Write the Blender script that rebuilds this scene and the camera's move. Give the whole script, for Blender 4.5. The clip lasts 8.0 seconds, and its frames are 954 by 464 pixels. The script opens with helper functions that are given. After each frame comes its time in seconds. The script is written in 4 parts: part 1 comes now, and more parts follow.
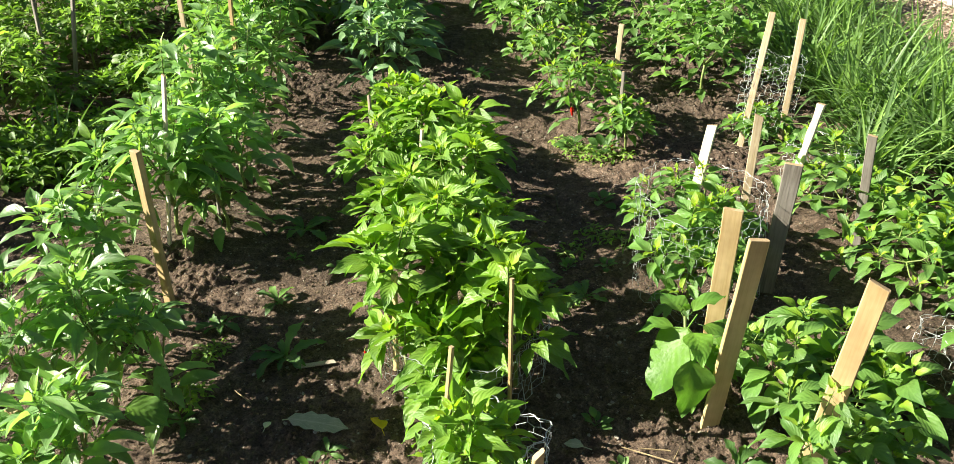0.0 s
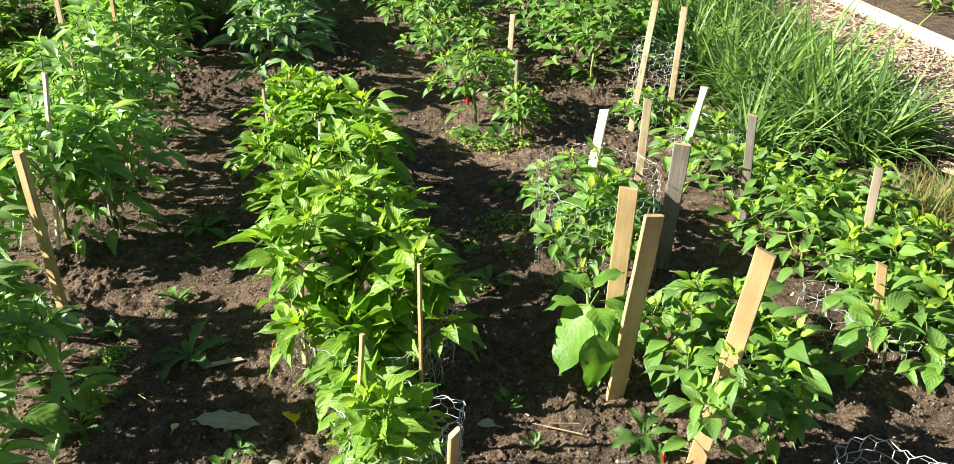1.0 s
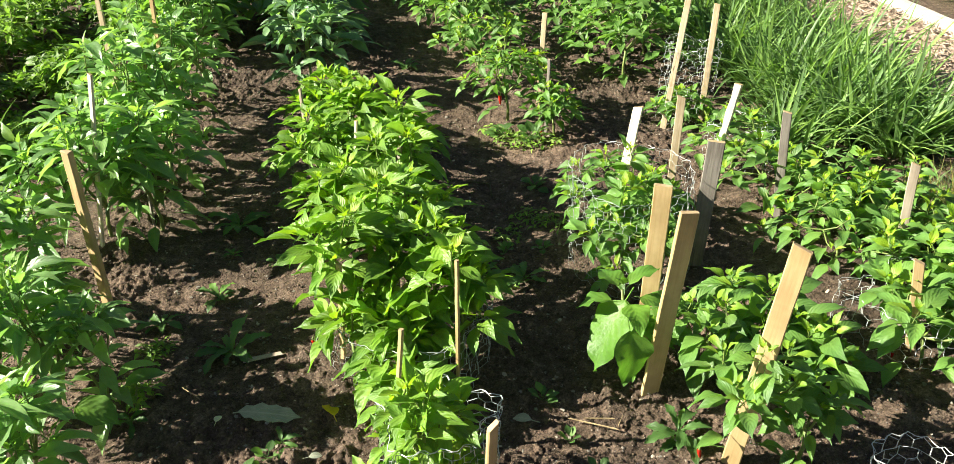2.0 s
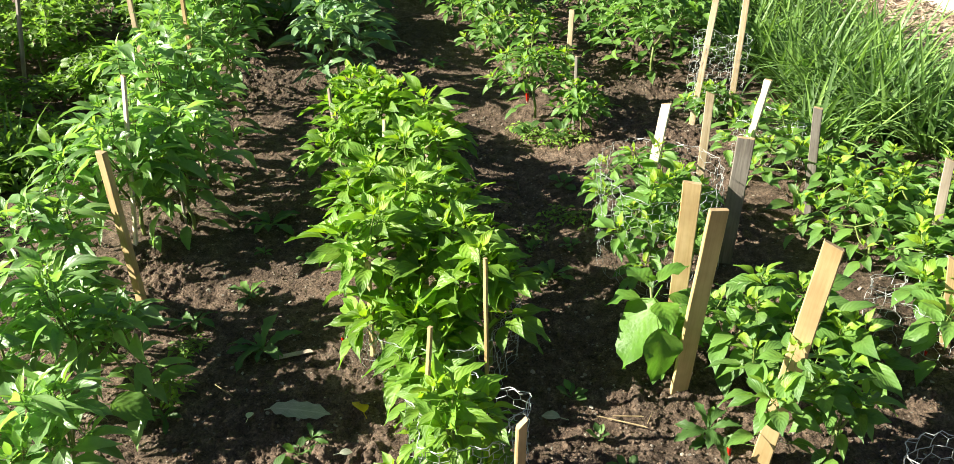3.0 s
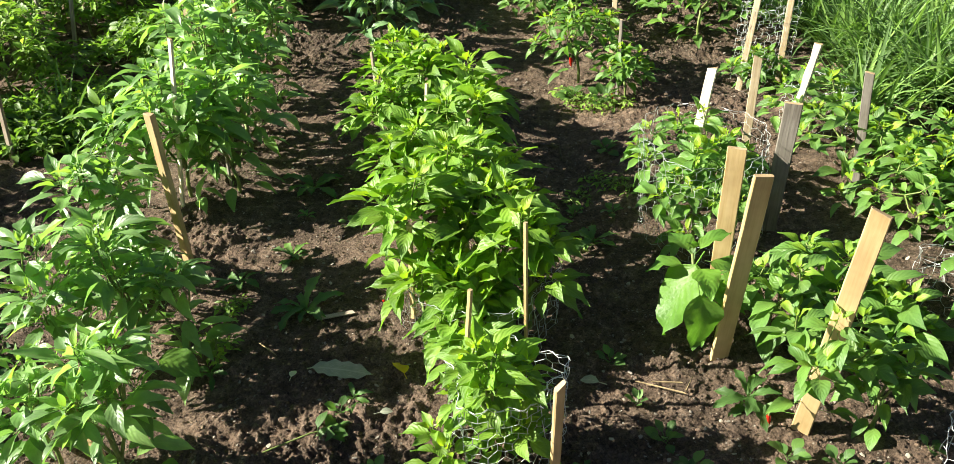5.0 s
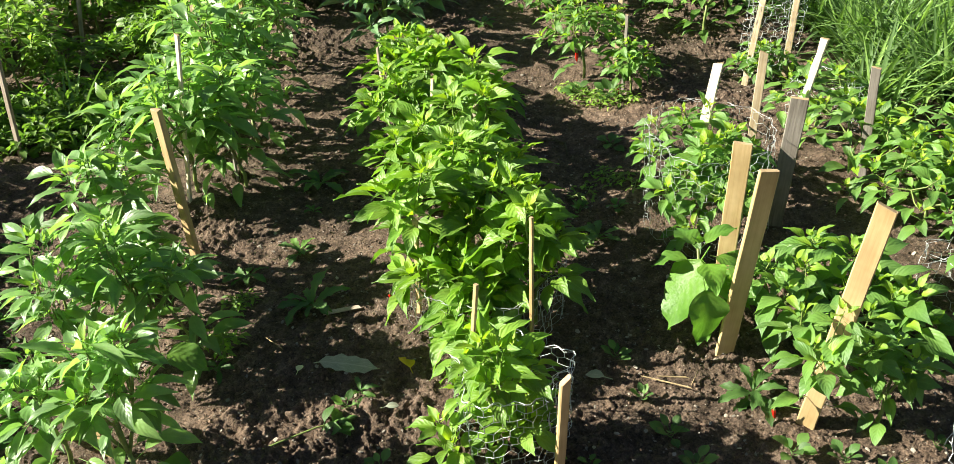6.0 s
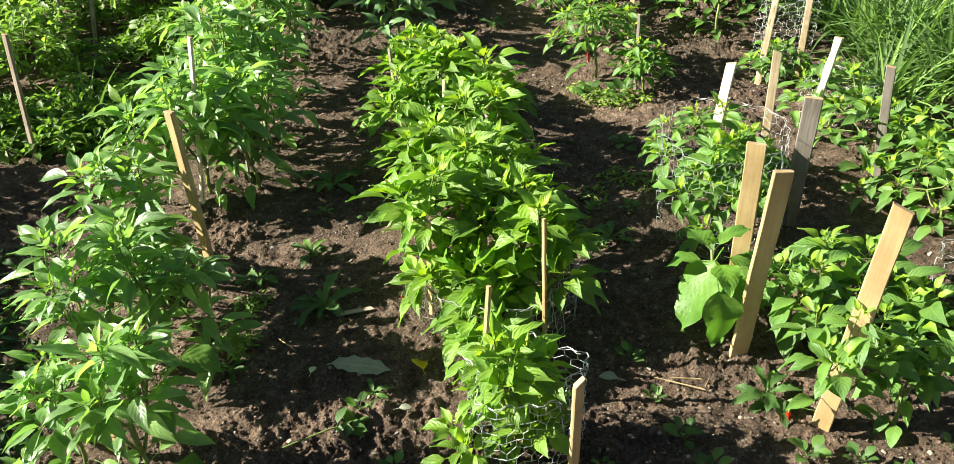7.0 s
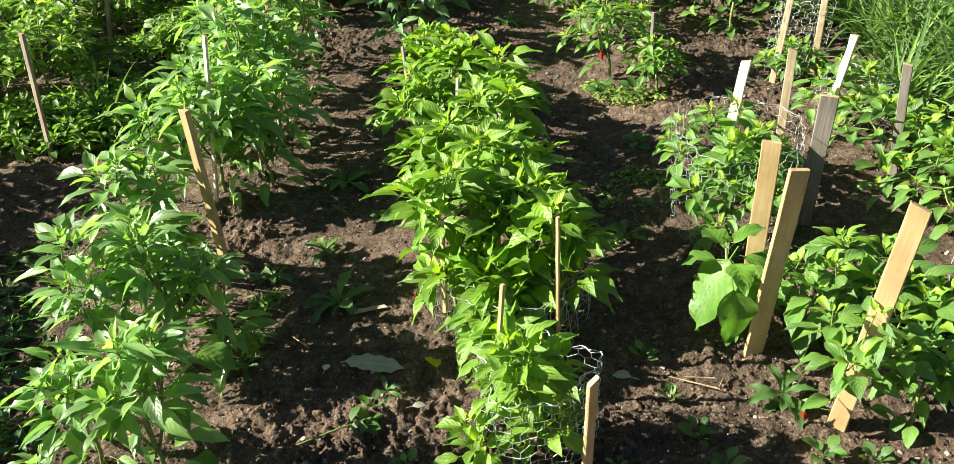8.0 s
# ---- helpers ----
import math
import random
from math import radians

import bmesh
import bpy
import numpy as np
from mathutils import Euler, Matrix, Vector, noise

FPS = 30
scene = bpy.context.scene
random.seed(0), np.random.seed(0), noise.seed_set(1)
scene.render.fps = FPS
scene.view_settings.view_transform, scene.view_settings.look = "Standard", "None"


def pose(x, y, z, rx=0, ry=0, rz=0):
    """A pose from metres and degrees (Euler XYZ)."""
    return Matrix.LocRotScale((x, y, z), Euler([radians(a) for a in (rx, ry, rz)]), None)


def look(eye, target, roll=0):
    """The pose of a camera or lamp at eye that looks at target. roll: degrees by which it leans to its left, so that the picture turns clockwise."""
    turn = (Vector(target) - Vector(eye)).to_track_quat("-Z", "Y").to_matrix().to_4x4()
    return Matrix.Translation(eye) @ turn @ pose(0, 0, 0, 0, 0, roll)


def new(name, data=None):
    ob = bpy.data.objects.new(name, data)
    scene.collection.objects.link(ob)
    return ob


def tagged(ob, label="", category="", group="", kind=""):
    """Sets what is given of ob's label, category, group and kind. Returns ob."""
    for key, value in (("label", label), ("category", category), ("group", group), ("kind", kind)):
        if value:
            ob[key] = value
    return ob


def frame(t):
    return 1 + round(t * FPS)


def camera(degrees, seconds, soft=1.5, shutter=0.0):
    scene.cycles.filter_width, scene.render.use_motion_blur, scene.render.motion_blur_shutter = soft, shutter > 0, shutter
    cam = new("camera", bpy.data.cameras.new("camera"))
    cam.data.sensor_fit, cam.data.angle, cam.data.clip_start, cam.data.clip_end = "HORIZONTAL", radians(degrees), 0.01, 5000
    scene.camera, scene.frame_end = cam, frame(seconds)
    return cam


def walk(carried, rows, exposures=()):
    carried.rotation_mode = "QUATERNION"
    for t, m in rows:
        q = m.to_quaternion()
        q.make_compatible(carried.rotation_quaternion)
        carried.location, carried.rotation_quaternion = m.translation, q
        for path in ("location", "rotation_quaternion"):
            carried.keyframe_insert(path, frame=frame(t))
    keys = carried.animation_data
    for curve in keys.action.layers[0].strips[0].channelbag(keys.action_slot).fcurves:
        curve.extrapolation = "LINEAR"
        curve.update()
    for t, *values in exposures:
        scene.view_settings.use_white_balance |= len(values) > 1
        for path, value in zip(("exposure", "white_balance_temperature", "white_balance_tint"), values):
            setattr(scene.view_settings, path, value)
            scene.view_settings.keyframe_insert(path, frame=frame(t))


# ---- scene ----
# camera
cam = camera(58.0, 8.0, soft=0.72)
PATH = [
    (0.0, pose(0.0335, 0.0460, 1.1432, 60.69, 1.02, 1.93)),
    (0.1, pose(0.0334, 0.0442, 1.1427, 60.64, 0.76, 0.64)),
    (0.2, pose(0.0333, 0.0419, 1.1421, 60.67, 0.43, -0.71)),
    (0.3, pose(0.0331, 0.0399, 1.1415, 60.79, 0.13, -2.00)),
    (0.4, pose(0.0331, 0.0387, 1.1412, 60.60, -0.03, -2.63)),
    (0.5, pose(0.0330, 0.0377, 1.1409, 60.45, -0.18, -3.20)),
    (0.6, pose(0.0305, 0.0342, 1.1403, 60.39, -0.17, -3.89)),
    (0.7, pose(0.0280, 0.0307, 1.1397, 60.41, -0.16, -4.70)),
    (0.8, pose(0.0255, 0.0272, 1.1391, 60.33, -0.16, -5.32)),
    (0.9, pose(0.0230, 0.0237, 1.1385, 60.24, -0.15, -5.37)),
    (1.0, pose(0.0205, 0.0202, 1.1379, 60.34, -0.14, -5.18)),
    (2.5, pose(0.0010, -0.0008, 1.1501, 60.15, 1.42, -2.98)),
    (3.0, pose(0.0012, -0.0022, 1.1505, 60.08, 1.86, -2.11)),
    (3.5, pose(0.0000, 0.0000, 1.1500, 59.97, 2.34, -1.35)),
    (4.0, pose(0.0009, 0.0039, 1.1506, 59.70, 2.71, -0.74)),
    (4.5, pose(0.0021, -0.0013, 1.1481, 58.56, 2.72, 0.11)),
    (6.0, pose(0.0029, -0.0123, 1.1493, 57.69, 2.96, 0.91)),
    (6.5, pose(-0.0007, -0.0091, 1.1500, 57.72, 3.15, 1.15)),
    (7.0, pose(0.0001, -0.0082, 1.1517, 57.67, 3.45, 1.47)),
    (7.5, pose(0.0005, -0.0090, 1.1513, 57.66, 3.63, 1.76)),
    (8.0, pose(-0.0031, -0.0080, 1.1509, 57.63, 3.81, 2.19)),
]
walk(cam, PATH)

# sky and sun
SUN_ELEVATION, SUN_AZIMUTH = 30.5, 178.0   # degrees; azimuth counted from +x to +y, towards the sun
EXPOSURE = 1.38
world = bpy.data.worlds.new("sky")
scene.world = world
world.use_nodes = True
wn = world.node_tree.nodes
sky = wn.new("ShaderNodeTexSky")
sky.sky_type = "NISHITA"
sky.sun_disc = False
sky.sun_elevation = radians(SUN_ELEVATION)
sky.sun_rotation = radians(90.0 - SUN_AZIMUTH)
wn["Background"].inputs["Strength"].default_value = 0.028
world.node_tree.links.new(sky.outputs[0], wn["Background"].inputs["Color"])
sun_data = bpy.data.lights.new("sun", "SUN")
sun_data.energy, sun_data.angle, sun_data.color = 5.5, radians(0.53), (1.0, 0.95, 0.82)
sun = new("sun", sun_data)
ce, se = math.cos(radians(SUN_ELEVATION)), math.sin(radians(SUN_ELEVATION))
SUN_WAY = Vector((ce * math.cos(radians(SUN_AZIMUTH)), ce * math.sin(radians(SUN_AZIMUTH)), se))
sun.matrix_world = look(SUN_WAY * 30, (0, 0, 0))
scene.view_settings.exposure = EXPOSURE


# ---- small helpers ----
def rnd(seed):
    return random.Random(seed)


def mesh_of(name, verts, faces, mats, smooth=True, uvs=None, slots=None):
    me = bpy.data.meshes.new(name)
    me.from_pydata(verts, [], faces)
    for m in mats if isinstance(mats, (list, tuple)) else [mats]:
        me.materials.append(m)
    if smooth:
        me.polygons.foreach_set("use_smooth", [True] * len(me.polygons))
    if slots:
        me.polygons.foreach_set("material_index", slots)
    if uvs:
        layer = me.uv_layers.new(name="uv")
        idx = np.empty(len(me.loops), dtype=np.int32)
        me.loops.foreach_get("vertex_index", idx)
        layer.data.foreach_set("uv", np.asarray(uvs, dtype=np.float32)[idx].ravel())
    me.update()
    return me


def part(name, me, parent, label="", m=None):
    ob = new(name, me)
    ob.parent = parent
    if m is not None:
        ob.matrix_basis = m
    if label:
        tagged(ob, label)
    return ob


def thing(name, x, y, z, label, category, group="", kind="", rz=0.0):
    ob = new(name)
    ob.empty_display_size = 0.05
    ob.matrix_basis = pose(x, y, z, 0, 0, rz)
    return tagged(ob, label, category, group, kind)


class Geo:
    """Vertices, faces and uvs gathered for one mesh."""

    def __init__(self):
        self.v, self.f, self.uv, self.s = [], [], [], []

    def tube(self, pts, radii, sides=5, slot=0, cap=True):
        start, n = len(self.v), len(pts)
        pts = [Vector(p) for p in pts]
        side = Vector((1, 0.13, 0.07))
        for i, p in enumerate(pts):
            d = (pts[min(i + 1, n - 1)] - pts[max(i - 1, 0)]).normalized()
            side = (side - d * side.dot(d))
            if side.length < 1e-4:
                side = d.orthogonal()
            side.normalize()
            other = d.cross(side)
            for k in range(sides):
                a = 2 * math.pi * k / sides
                self.v.append(tuple(p + (side * math.cos(a) + other * math.sin(a)) * radii[i]))
                self.uv.append((k / sides, i / max(1, n - 1)))
        for i in range(n - 1):
            for k in range(sides):
                a, b = start + i * sides + k, start + i * sides + (k + 1) % sides
                self.f.append((a, b, b + sides, a + sides))
                self.s.append(slot)
        if cap:
            self.f.append(tuple(start + (n - 1) * sides + k for k in range(sides)))
            self.s.append(slot)

    def put(self, template, m, slot=0):
        v, f, uv = template
        start = len(self.v)
        self.v += [tuple(m @ Vector(p)) for p in v]
        self.uv += uv
        self.f += [tuple(start + i for i in face) for face in f]
        self.s += [slot] * len(f)

    def mesh(self, name, mats, smooth=True):
        return mesh_of(name, self.v, self.f, mats, smooth, self.uv, self.s)


def lattice(ix, iy, seed):
    h = (ix.astype(np.int64) * 374761393 + iy.astype(np.int64) * 668265263 + seed * 974634777) & 0xFFFFFFFF
    h = ((h ^ (h >> 13)) * 1274126177) & 0xFFFFFFFF
    return ((h ^ (h >> 16)) & 0xFFFF) / 65535.0


def value_noise(x, y, scale, seed):
    """Smooth noise from 0 to 1 with grains of the given size in metres."""
    u, v = np.asarray(x) / scale, np.asarray(y) / scale
    iu, iv = np.floor(u), np.floor(v)
    fu, fv = u - iu, v - iv
    fu, fv = fu * fu * (3 - 2 * fu), fv * fv * (3 - 2 * fv)
    a, b = lattice(iu, iv, seed), lattice(iu + 1, iv, seed)
    c, d = lattice(iu, iv + 1, seed), lattice(iu + 1, iv + 1, seed)
    return (a * (1 - fu) + b * fu) * (1 - fv) + (c * (1 - fu) + d * fu) * fv


def coarse(x, y):
    """The bed's broad form: trodden paths lie a little lower than the planted rows."""
    x, y = np.asarray(x, float), np.asarray(y, float)
    near = np.exp(-((x / 3.0) ** 2 + ((y - 2.2) / 3.0) ** 2))
    row = np.exp(-(((x + 0.12 + 0.11 * (y - 1.2)) / 0.16) ** 2)) + np.exp(-(((x + 0.85) / 0.2) ** 2))
    path = np.exp(-(((x - 0.17) / 0.15) ** 2)) * np.clip((y - 1.3) / 0.4, 0, 1)
    return near * (0.012 * row - 0.03 * path + 0.03 * (value_noise(x, y, 0.45, 3) - 0.5))


def crumbs(x, y, size, seed, power):
    """Rounded grains of random height packed side by side."""
    u, v = x / size, y / size
    iu, iv = np.floor(u), np.floor(v)
    best = np.zeros_like(u)
    for du in (-1, 0, 1):
        for dv in (-1, 0, 1):
            cu, cv = iu + du, iv + dv
            px = cu + 0.15 + 0.7 * lattice(cu, cv, seed)
            py = cv + 0.15 + 0.7 * lattice(cu, cv, seed + 1)
            tall = lattice(cu, cv, seed + 2) ** power
            wide = 0.45 + 0.35 * lattice(cu, cv, seed + 3)
            d2 = ((u - px) ** 2 + (v - py) ** 2) / wide ** 2
            best = np.maximum(best, tall * np.sqrt(np.maximum(0, 1 - d2)))
    return best * size


def fine(x, y):
    """Clods and crumbs of the soil."""
    x, y = np.asarray(x, float), np.asarray(y, float)
    wx = x + 0.012 * value_noise(x, y, 0.015, 21) + 0.006 * value_noise(x, y, 0.006, 23)
    wy = y + 0.012 * value_noise(x, y, 0.015, 22) + 0.006 * value_noise(x, y, 0.006, 24)
    # trodden flat along the paths, loose at the near end
    trodden = 1 - 0.6 * np.clip((y - 1.35) / 0.4, 0, 1) * np.maximum(np.exp(-(((x - 0.2) / 0.3) ** 4)), np.exp(-(((x + 0.5) / 0.22) ** 4)))
    rough = trodden * (0.25 + 1.0 * value_noise(x, y, 0.35, 9))
    swell = np.maximum(0, value_noise(wx, wy, 0.07, 5) - 0.4)
    grain = value_noise(wx, wy, 0.009, 7) - 0.5
    lumpy = 0.010 * (value_noise(wx, wy, 0.034, 61) - 0.5) + 0.006 * (value_noise(wy, wx, 0.017, 62) - 0.5)
    return rough * (0.030 * swell + lumpy + 0.50 * crumbs(wx, wy, 0.030, 31, 4.0) + 0.75 * crumbs(wx, wy, 0.013, 41, 2.5) + 0.9 * crumbs(wx, wy, 0.0075, 51, 2.0) + 0.004 * grain)


def gz(x, y):
    return float(coarse(x, y)) + 0.6 * float(fine(x, y))


# ---- materials ----
def material(name, rough=0.6, metal=0.0, spec=0.5):
    m = bpy.data.materials.new(name)
    m.use_nodes = True
    b = m.node_tree.nodes["Principled BSDF"]
    b.inputs["Roughness"].default_value = rough
    b.inputs["Metallic"].default_value = metal
    b.inputs["Specular IOR Level"].default_value = spec
    return m, m.node_tree.nodes, m.node_tree.links, b


def ramp(nodes, stops):
    r = nodes.new("ShaderNodeValToRGB")
    while len(r.color_ramp.elements) < len(stops):
        r.color_ramp.elements.new(0.5)
    for e, (p, c) in zip(r.color_ramp.elements, stops):
        e.position, e.color = p, (*c, 1)
    return r


def noise_node(nodes, links, coord, scale, detail=3.0, rough=0.55):
    n = nodes.new("ShaderNodeTexNoise")
    n.inputs["Scale"].default_value, n.inputs["Detail"].default_value = scale, detail
    n.inputs["Roughness"].default_value = rough
    links.new(coord, n.inputs["Vector"])
    return n


def mixed(nodes, links, kind, fac, a, b):
    n = nodes.new("ShaderNodeMix")
    n.data_type, n.blend_type = "RGBA", kind
    for sock, val in ((0, fac), (6, a), (7, b)):
        if isinstance(val, bpy.types.NodeSocket):
            links.new(val, n.inputs[sock])
        else:
            n.inputs[sock].default_value = val if sock == 0 else (*val, 1)
    return n.outputs[2]


def bumped(nodes, links, bsdf, height, strength, distance):
    b = nodes.new("ShaderNodeBump")
    b.inputs["Strength"].default_value, b.inputs["Distance"].default_value = strength, distance
    links.new(height, b.inputs["Height"])
    links.new(b.outputs[0], bsdf.inputs["Normal"])
    return b


def soil_material():
    m, n, l, b = material("soil", 0.92, 0, 0.25)
    pos = n.new("ShaderNodeNewGeometry").outputs["Position"]
    big, mid = noise_node(n, l, pos, 2.2, 3), noise_node(n, l, pos, 28, 4)
    small = noise_node(n, l, pos, 230, 5, 0.7)
    base = ramp(n, [(0.3, (0.102, 0.075, 0.053)), (0.52, (0.172, 0.127, 0.093)), (0.72, (0.270, 0.207, 0.156))])
    l.new(mid.outputs[0], base.inputs[0])
    wet = ramp(n, [(0.35, (0.72, 0.72, 0.72)), (0.65, (1.12, 1.08, 1.05))])
    l.new(big.outputs[0], wet.inputs[0])
    col = mixed(n, l, "MULTIPLY", 1.0, base.outputs[0], wet.outputs[0])
    grit = ramp(n, [(0.36, (0.5, 0.5, 0.5)), (0.62, (1.4, 1.36, 1.32))])
    l.new(small.outputs[0], grit.inputs[0])
    col = mixed(n, l, "MULTIPLY", 0.9, col, grit.outputs[0])
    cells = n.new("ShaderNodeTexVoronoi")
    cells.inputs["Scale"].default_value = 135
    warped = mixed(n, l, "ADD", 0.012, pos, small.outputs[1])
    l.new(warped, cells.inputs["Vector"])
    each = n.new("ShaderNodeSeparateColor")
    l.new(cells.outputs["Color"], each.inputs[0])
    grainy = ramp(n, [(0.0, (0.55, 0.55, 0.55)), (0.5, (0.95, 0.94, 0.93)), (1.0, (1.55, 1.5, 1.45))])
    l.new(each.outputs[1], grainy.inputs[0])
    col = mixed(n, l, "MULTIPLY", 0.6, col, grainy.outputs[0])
    # pale flecks of old straw and grit
    vor = n.new("ShaderNodeTexVoronoi")
    vor.inputs["Scale"].default_value = 95
    l.new(pos, vor.inputs["Vector"])
    fleck = ramp(n, [(0.0, (1, 1, 1)), (0.16, (1, 1, 1)), (0.24, (0, 0, 0))])
    l.new(vor.outputs["Distance"], fleck.inputs[0])
    pick = n.new("ShaderNodeSeparateColor")
    l.new(vor.outputs["Color"], pick.inputs[0])
    few = n.new("ShaderNodeMath")
    few.operation = "GREATER_THAN"
    few.inputs[1].default_value = 0.80
    l.new(pick.outputs[0], few.inputs[0])
    fac = n.new("ShaderNodeMath")
    fac.operation = "MULTIPLY"
    l.new(few.outputs[0], fac.inputs[0])
    l.new(fleck.outputs[0], fac.inputs[1])
    col = mixed(n, l, "MIX", fac.outputs[0], col, (0.30, 0.25, 0.20))
    l.new(col, b.inputs["Base Color"])
    add = n.new("ShaderNodeMath")
    add.operation = "MULTIPLY_ADD"
    add.inputs[1].default_value = 0.7
    l.new(small.outputs[0], add.inputs[0])
    l.new(mid.outputs[0], add.inputs[2])
    lump = n.new("ShaderNodeMath")
    lump.operation = "MULTIPLY_ADD"
    lump.inputs[1].default_value = -0.25
    l.new(cells.outputs["Distance"], lump.inputs[0])
    l.new(add.outputs[0], lump.inputs[2])
    bumped(n, l, b, lump.outputs[0], 1.0, 0.012)
    return m


def leaf_material(name, colour, gloss=0.42, through_light=0.45, island=False, veins=1.0, spread=0.35, warm=(1.5, 1.15, 0.5), heart=0.0):
    """Thin leaf: a waxy face, light that passes through, a pale midrib with side veins and tone that differs leaf by leaf."""
    m, n, l, b = material(name, gloss, 0, 0.5)
    uv = n.new("ShaderNodeUVMap").outputs[0]
    sep = n.new("ShaderNodeSeparateXYZ")
    l.new(uv, sep.inputs[0])
    if island:
        rand = n.new("ShaderNodeNewGeometry").outputs["Random Per Island"]
    else:
        rand = n.new("ShaderNodeObjectInfo").outputs["Random"]
    # distance from the midrib, 0 to 1
    off = n.new("ShaderNodeMath")
    off.operation = "SUBTRACT"
    off.inputs[1].default_value = 0.5
    l.new(sep.outputs[0], off.inputs[0])
    mag = n.new("ShaderNodeMath")
    mag.operation = "ABSOLUTE"
    l.new(off.outputs[0], mag.inputs[0])
    # side veins run forward from the midrib
    slant = n.new("ShaderNodeMath")
    slant.operation = "MULTIPLY_ADD"
    slant.inputs[1].default_value = -0.75
    l.new(mag.outputs[0], slant.inputs[0])
    obj = n.new("ShaderNodeNewGeometry").outputs["Position"]
    drift = n.new("ShaderNodeMath")
    drift.operation = "MULTIPLY_ADD"
    drift.inputs[1].default_value = 0.16
    l.new(noise_node(n, l, obj, 110, 2).outputs[0], drift.inputs[0])
    l.new(sep.outputs[1], drift.inputs[2])
    l.new(drift.outputs[0], slant.inputs[2])
    wave = n.new("ShaderNodeMath")
    wave.operation = "MULTIPLY"
    wave.inputs[1].default_value = 40.0
    l.new(slant.outputs[0], wave.inputs[0])
    cosine = n.new("ShaderNodeMath")
    cosine.operation = "COSINE"
    l.new(wave.outputs[0], cosine.inputs[0])
    vein = ramp(n, [(0.88, (0, 0, 0)), (1.0, (1, 1, 1))])
    l.new(cosine.outputs[0], vein.inputs[0])
    rib = ramp(n, [(0.0, (1, 1, 1)), (0.035, (0.5, 0.5, 0.5)), (0.06, (0, 0, 0))])
    l.new(mag.outputs[0], rib.inputs[0])
    lines = mixed(n, l, "LIGHTEN", 1.0, vein.outputs[0], rib.outputs[0])
    dark = tuple(c * (1 - spread) for c in colour)
    pale = tuple(c * (1 + spread * k) for c, k in zip(colour, warm))
    tone = ramp(n, [(0.0, dark), (0.5, colour), (1.0, pale)])
    l.new(rand, tone.inputs[0])
    blotch = noise_node(n, l, obj, 60, 3)
    shade = ramp(n, [(0.3, (0.82, 0.84, 0.8)), (0.7, (1.15, 1.12, 1.1))])
    l.new(blotch.outputs[0], shade.inputs[0])
    col = mixed(n, l, "MULTIPLY", 0.8, tone.outputs[0], shade.outputs[0])
    if heart:
        # the blade is yellower towards its stalk
        base = ramp(n, [(0.0, (heart, heart, heart)), (0.55, (heart * 0.25,) * 3), (0.85, (0, 0, 0))])
        l.new(sep.outputs[1], base.inputs[0])
        part_of = n.new("ShaderNodeSeparateColor")
        l.new(base.outputs[0], part_of.inputs[0])
        col = mixed(n, l, "MIX", part_of.outputs[0], col, (0.40, 0.52, 0.025))
    veined = n.new("ShaderNodeMath")
    veined.operation = "MULTIPLY"
    veined.inputs[1].default_value = 0.36 * veins
    pick = n.new("ShaderNodeSeparateColor")
    l.new(lines, pick.inputs[0])
    l.new(pick.outputs[0], veined.inputs[0])
    col = mixed(n, l, "MIX", veined.outputs[0], col, tuple(min(1, c * k + 0.02) for c, k in zip(colour, (2.0, 1.6, 1.7))))
    ripple = ramp(n, [(0.0, (1.03, 1.03, 1.03)), (0.5, (1.0, 1.0, 1.0)), (1.0, (0.94, 0.95, 0.94))])
    l.new(cosine.outputs[0], ripple.inputs[0])
    col = mixed(n, l, "MULTIPLY", veins, col, ripple.outputs[0])
    l.new(col, b.inputs["Base Color"])
    # puckered between the veins
    quilt = n.new("ShaderNodeMath")
    quilt.operation = "MULTIPLY_ADD"
    quilt.inputs[1].default_value = -0.8
    l.new(cosine.outputs[0], quilt.inputs[0])
    l.new(blotch.outputs[0], quilt.inputs[2])
    bumped(n, l, b, quilt.outputs[0], 0.26 * veins + 0.05, 0.0025)
    thin = n.new("ShaderNodeBsdfTranslucent")
    glow = mixed(n, l, "MULTIPLY", 1.0, col, (1.5, 1.62, 0.8))
    l.new(glow, thin.inputs["Color"])
    mix = n.new("ShaderNodeMixShader")
    mix.inputs[0].default_value = through_light
    l.new(b.outputs[0], mix.inputs[1])
    l.new(thin.outputs[0], mix.inputs[2])
    l.new(mix.outputs[0], n["Material Output"].inputs["Surface"])
    return m


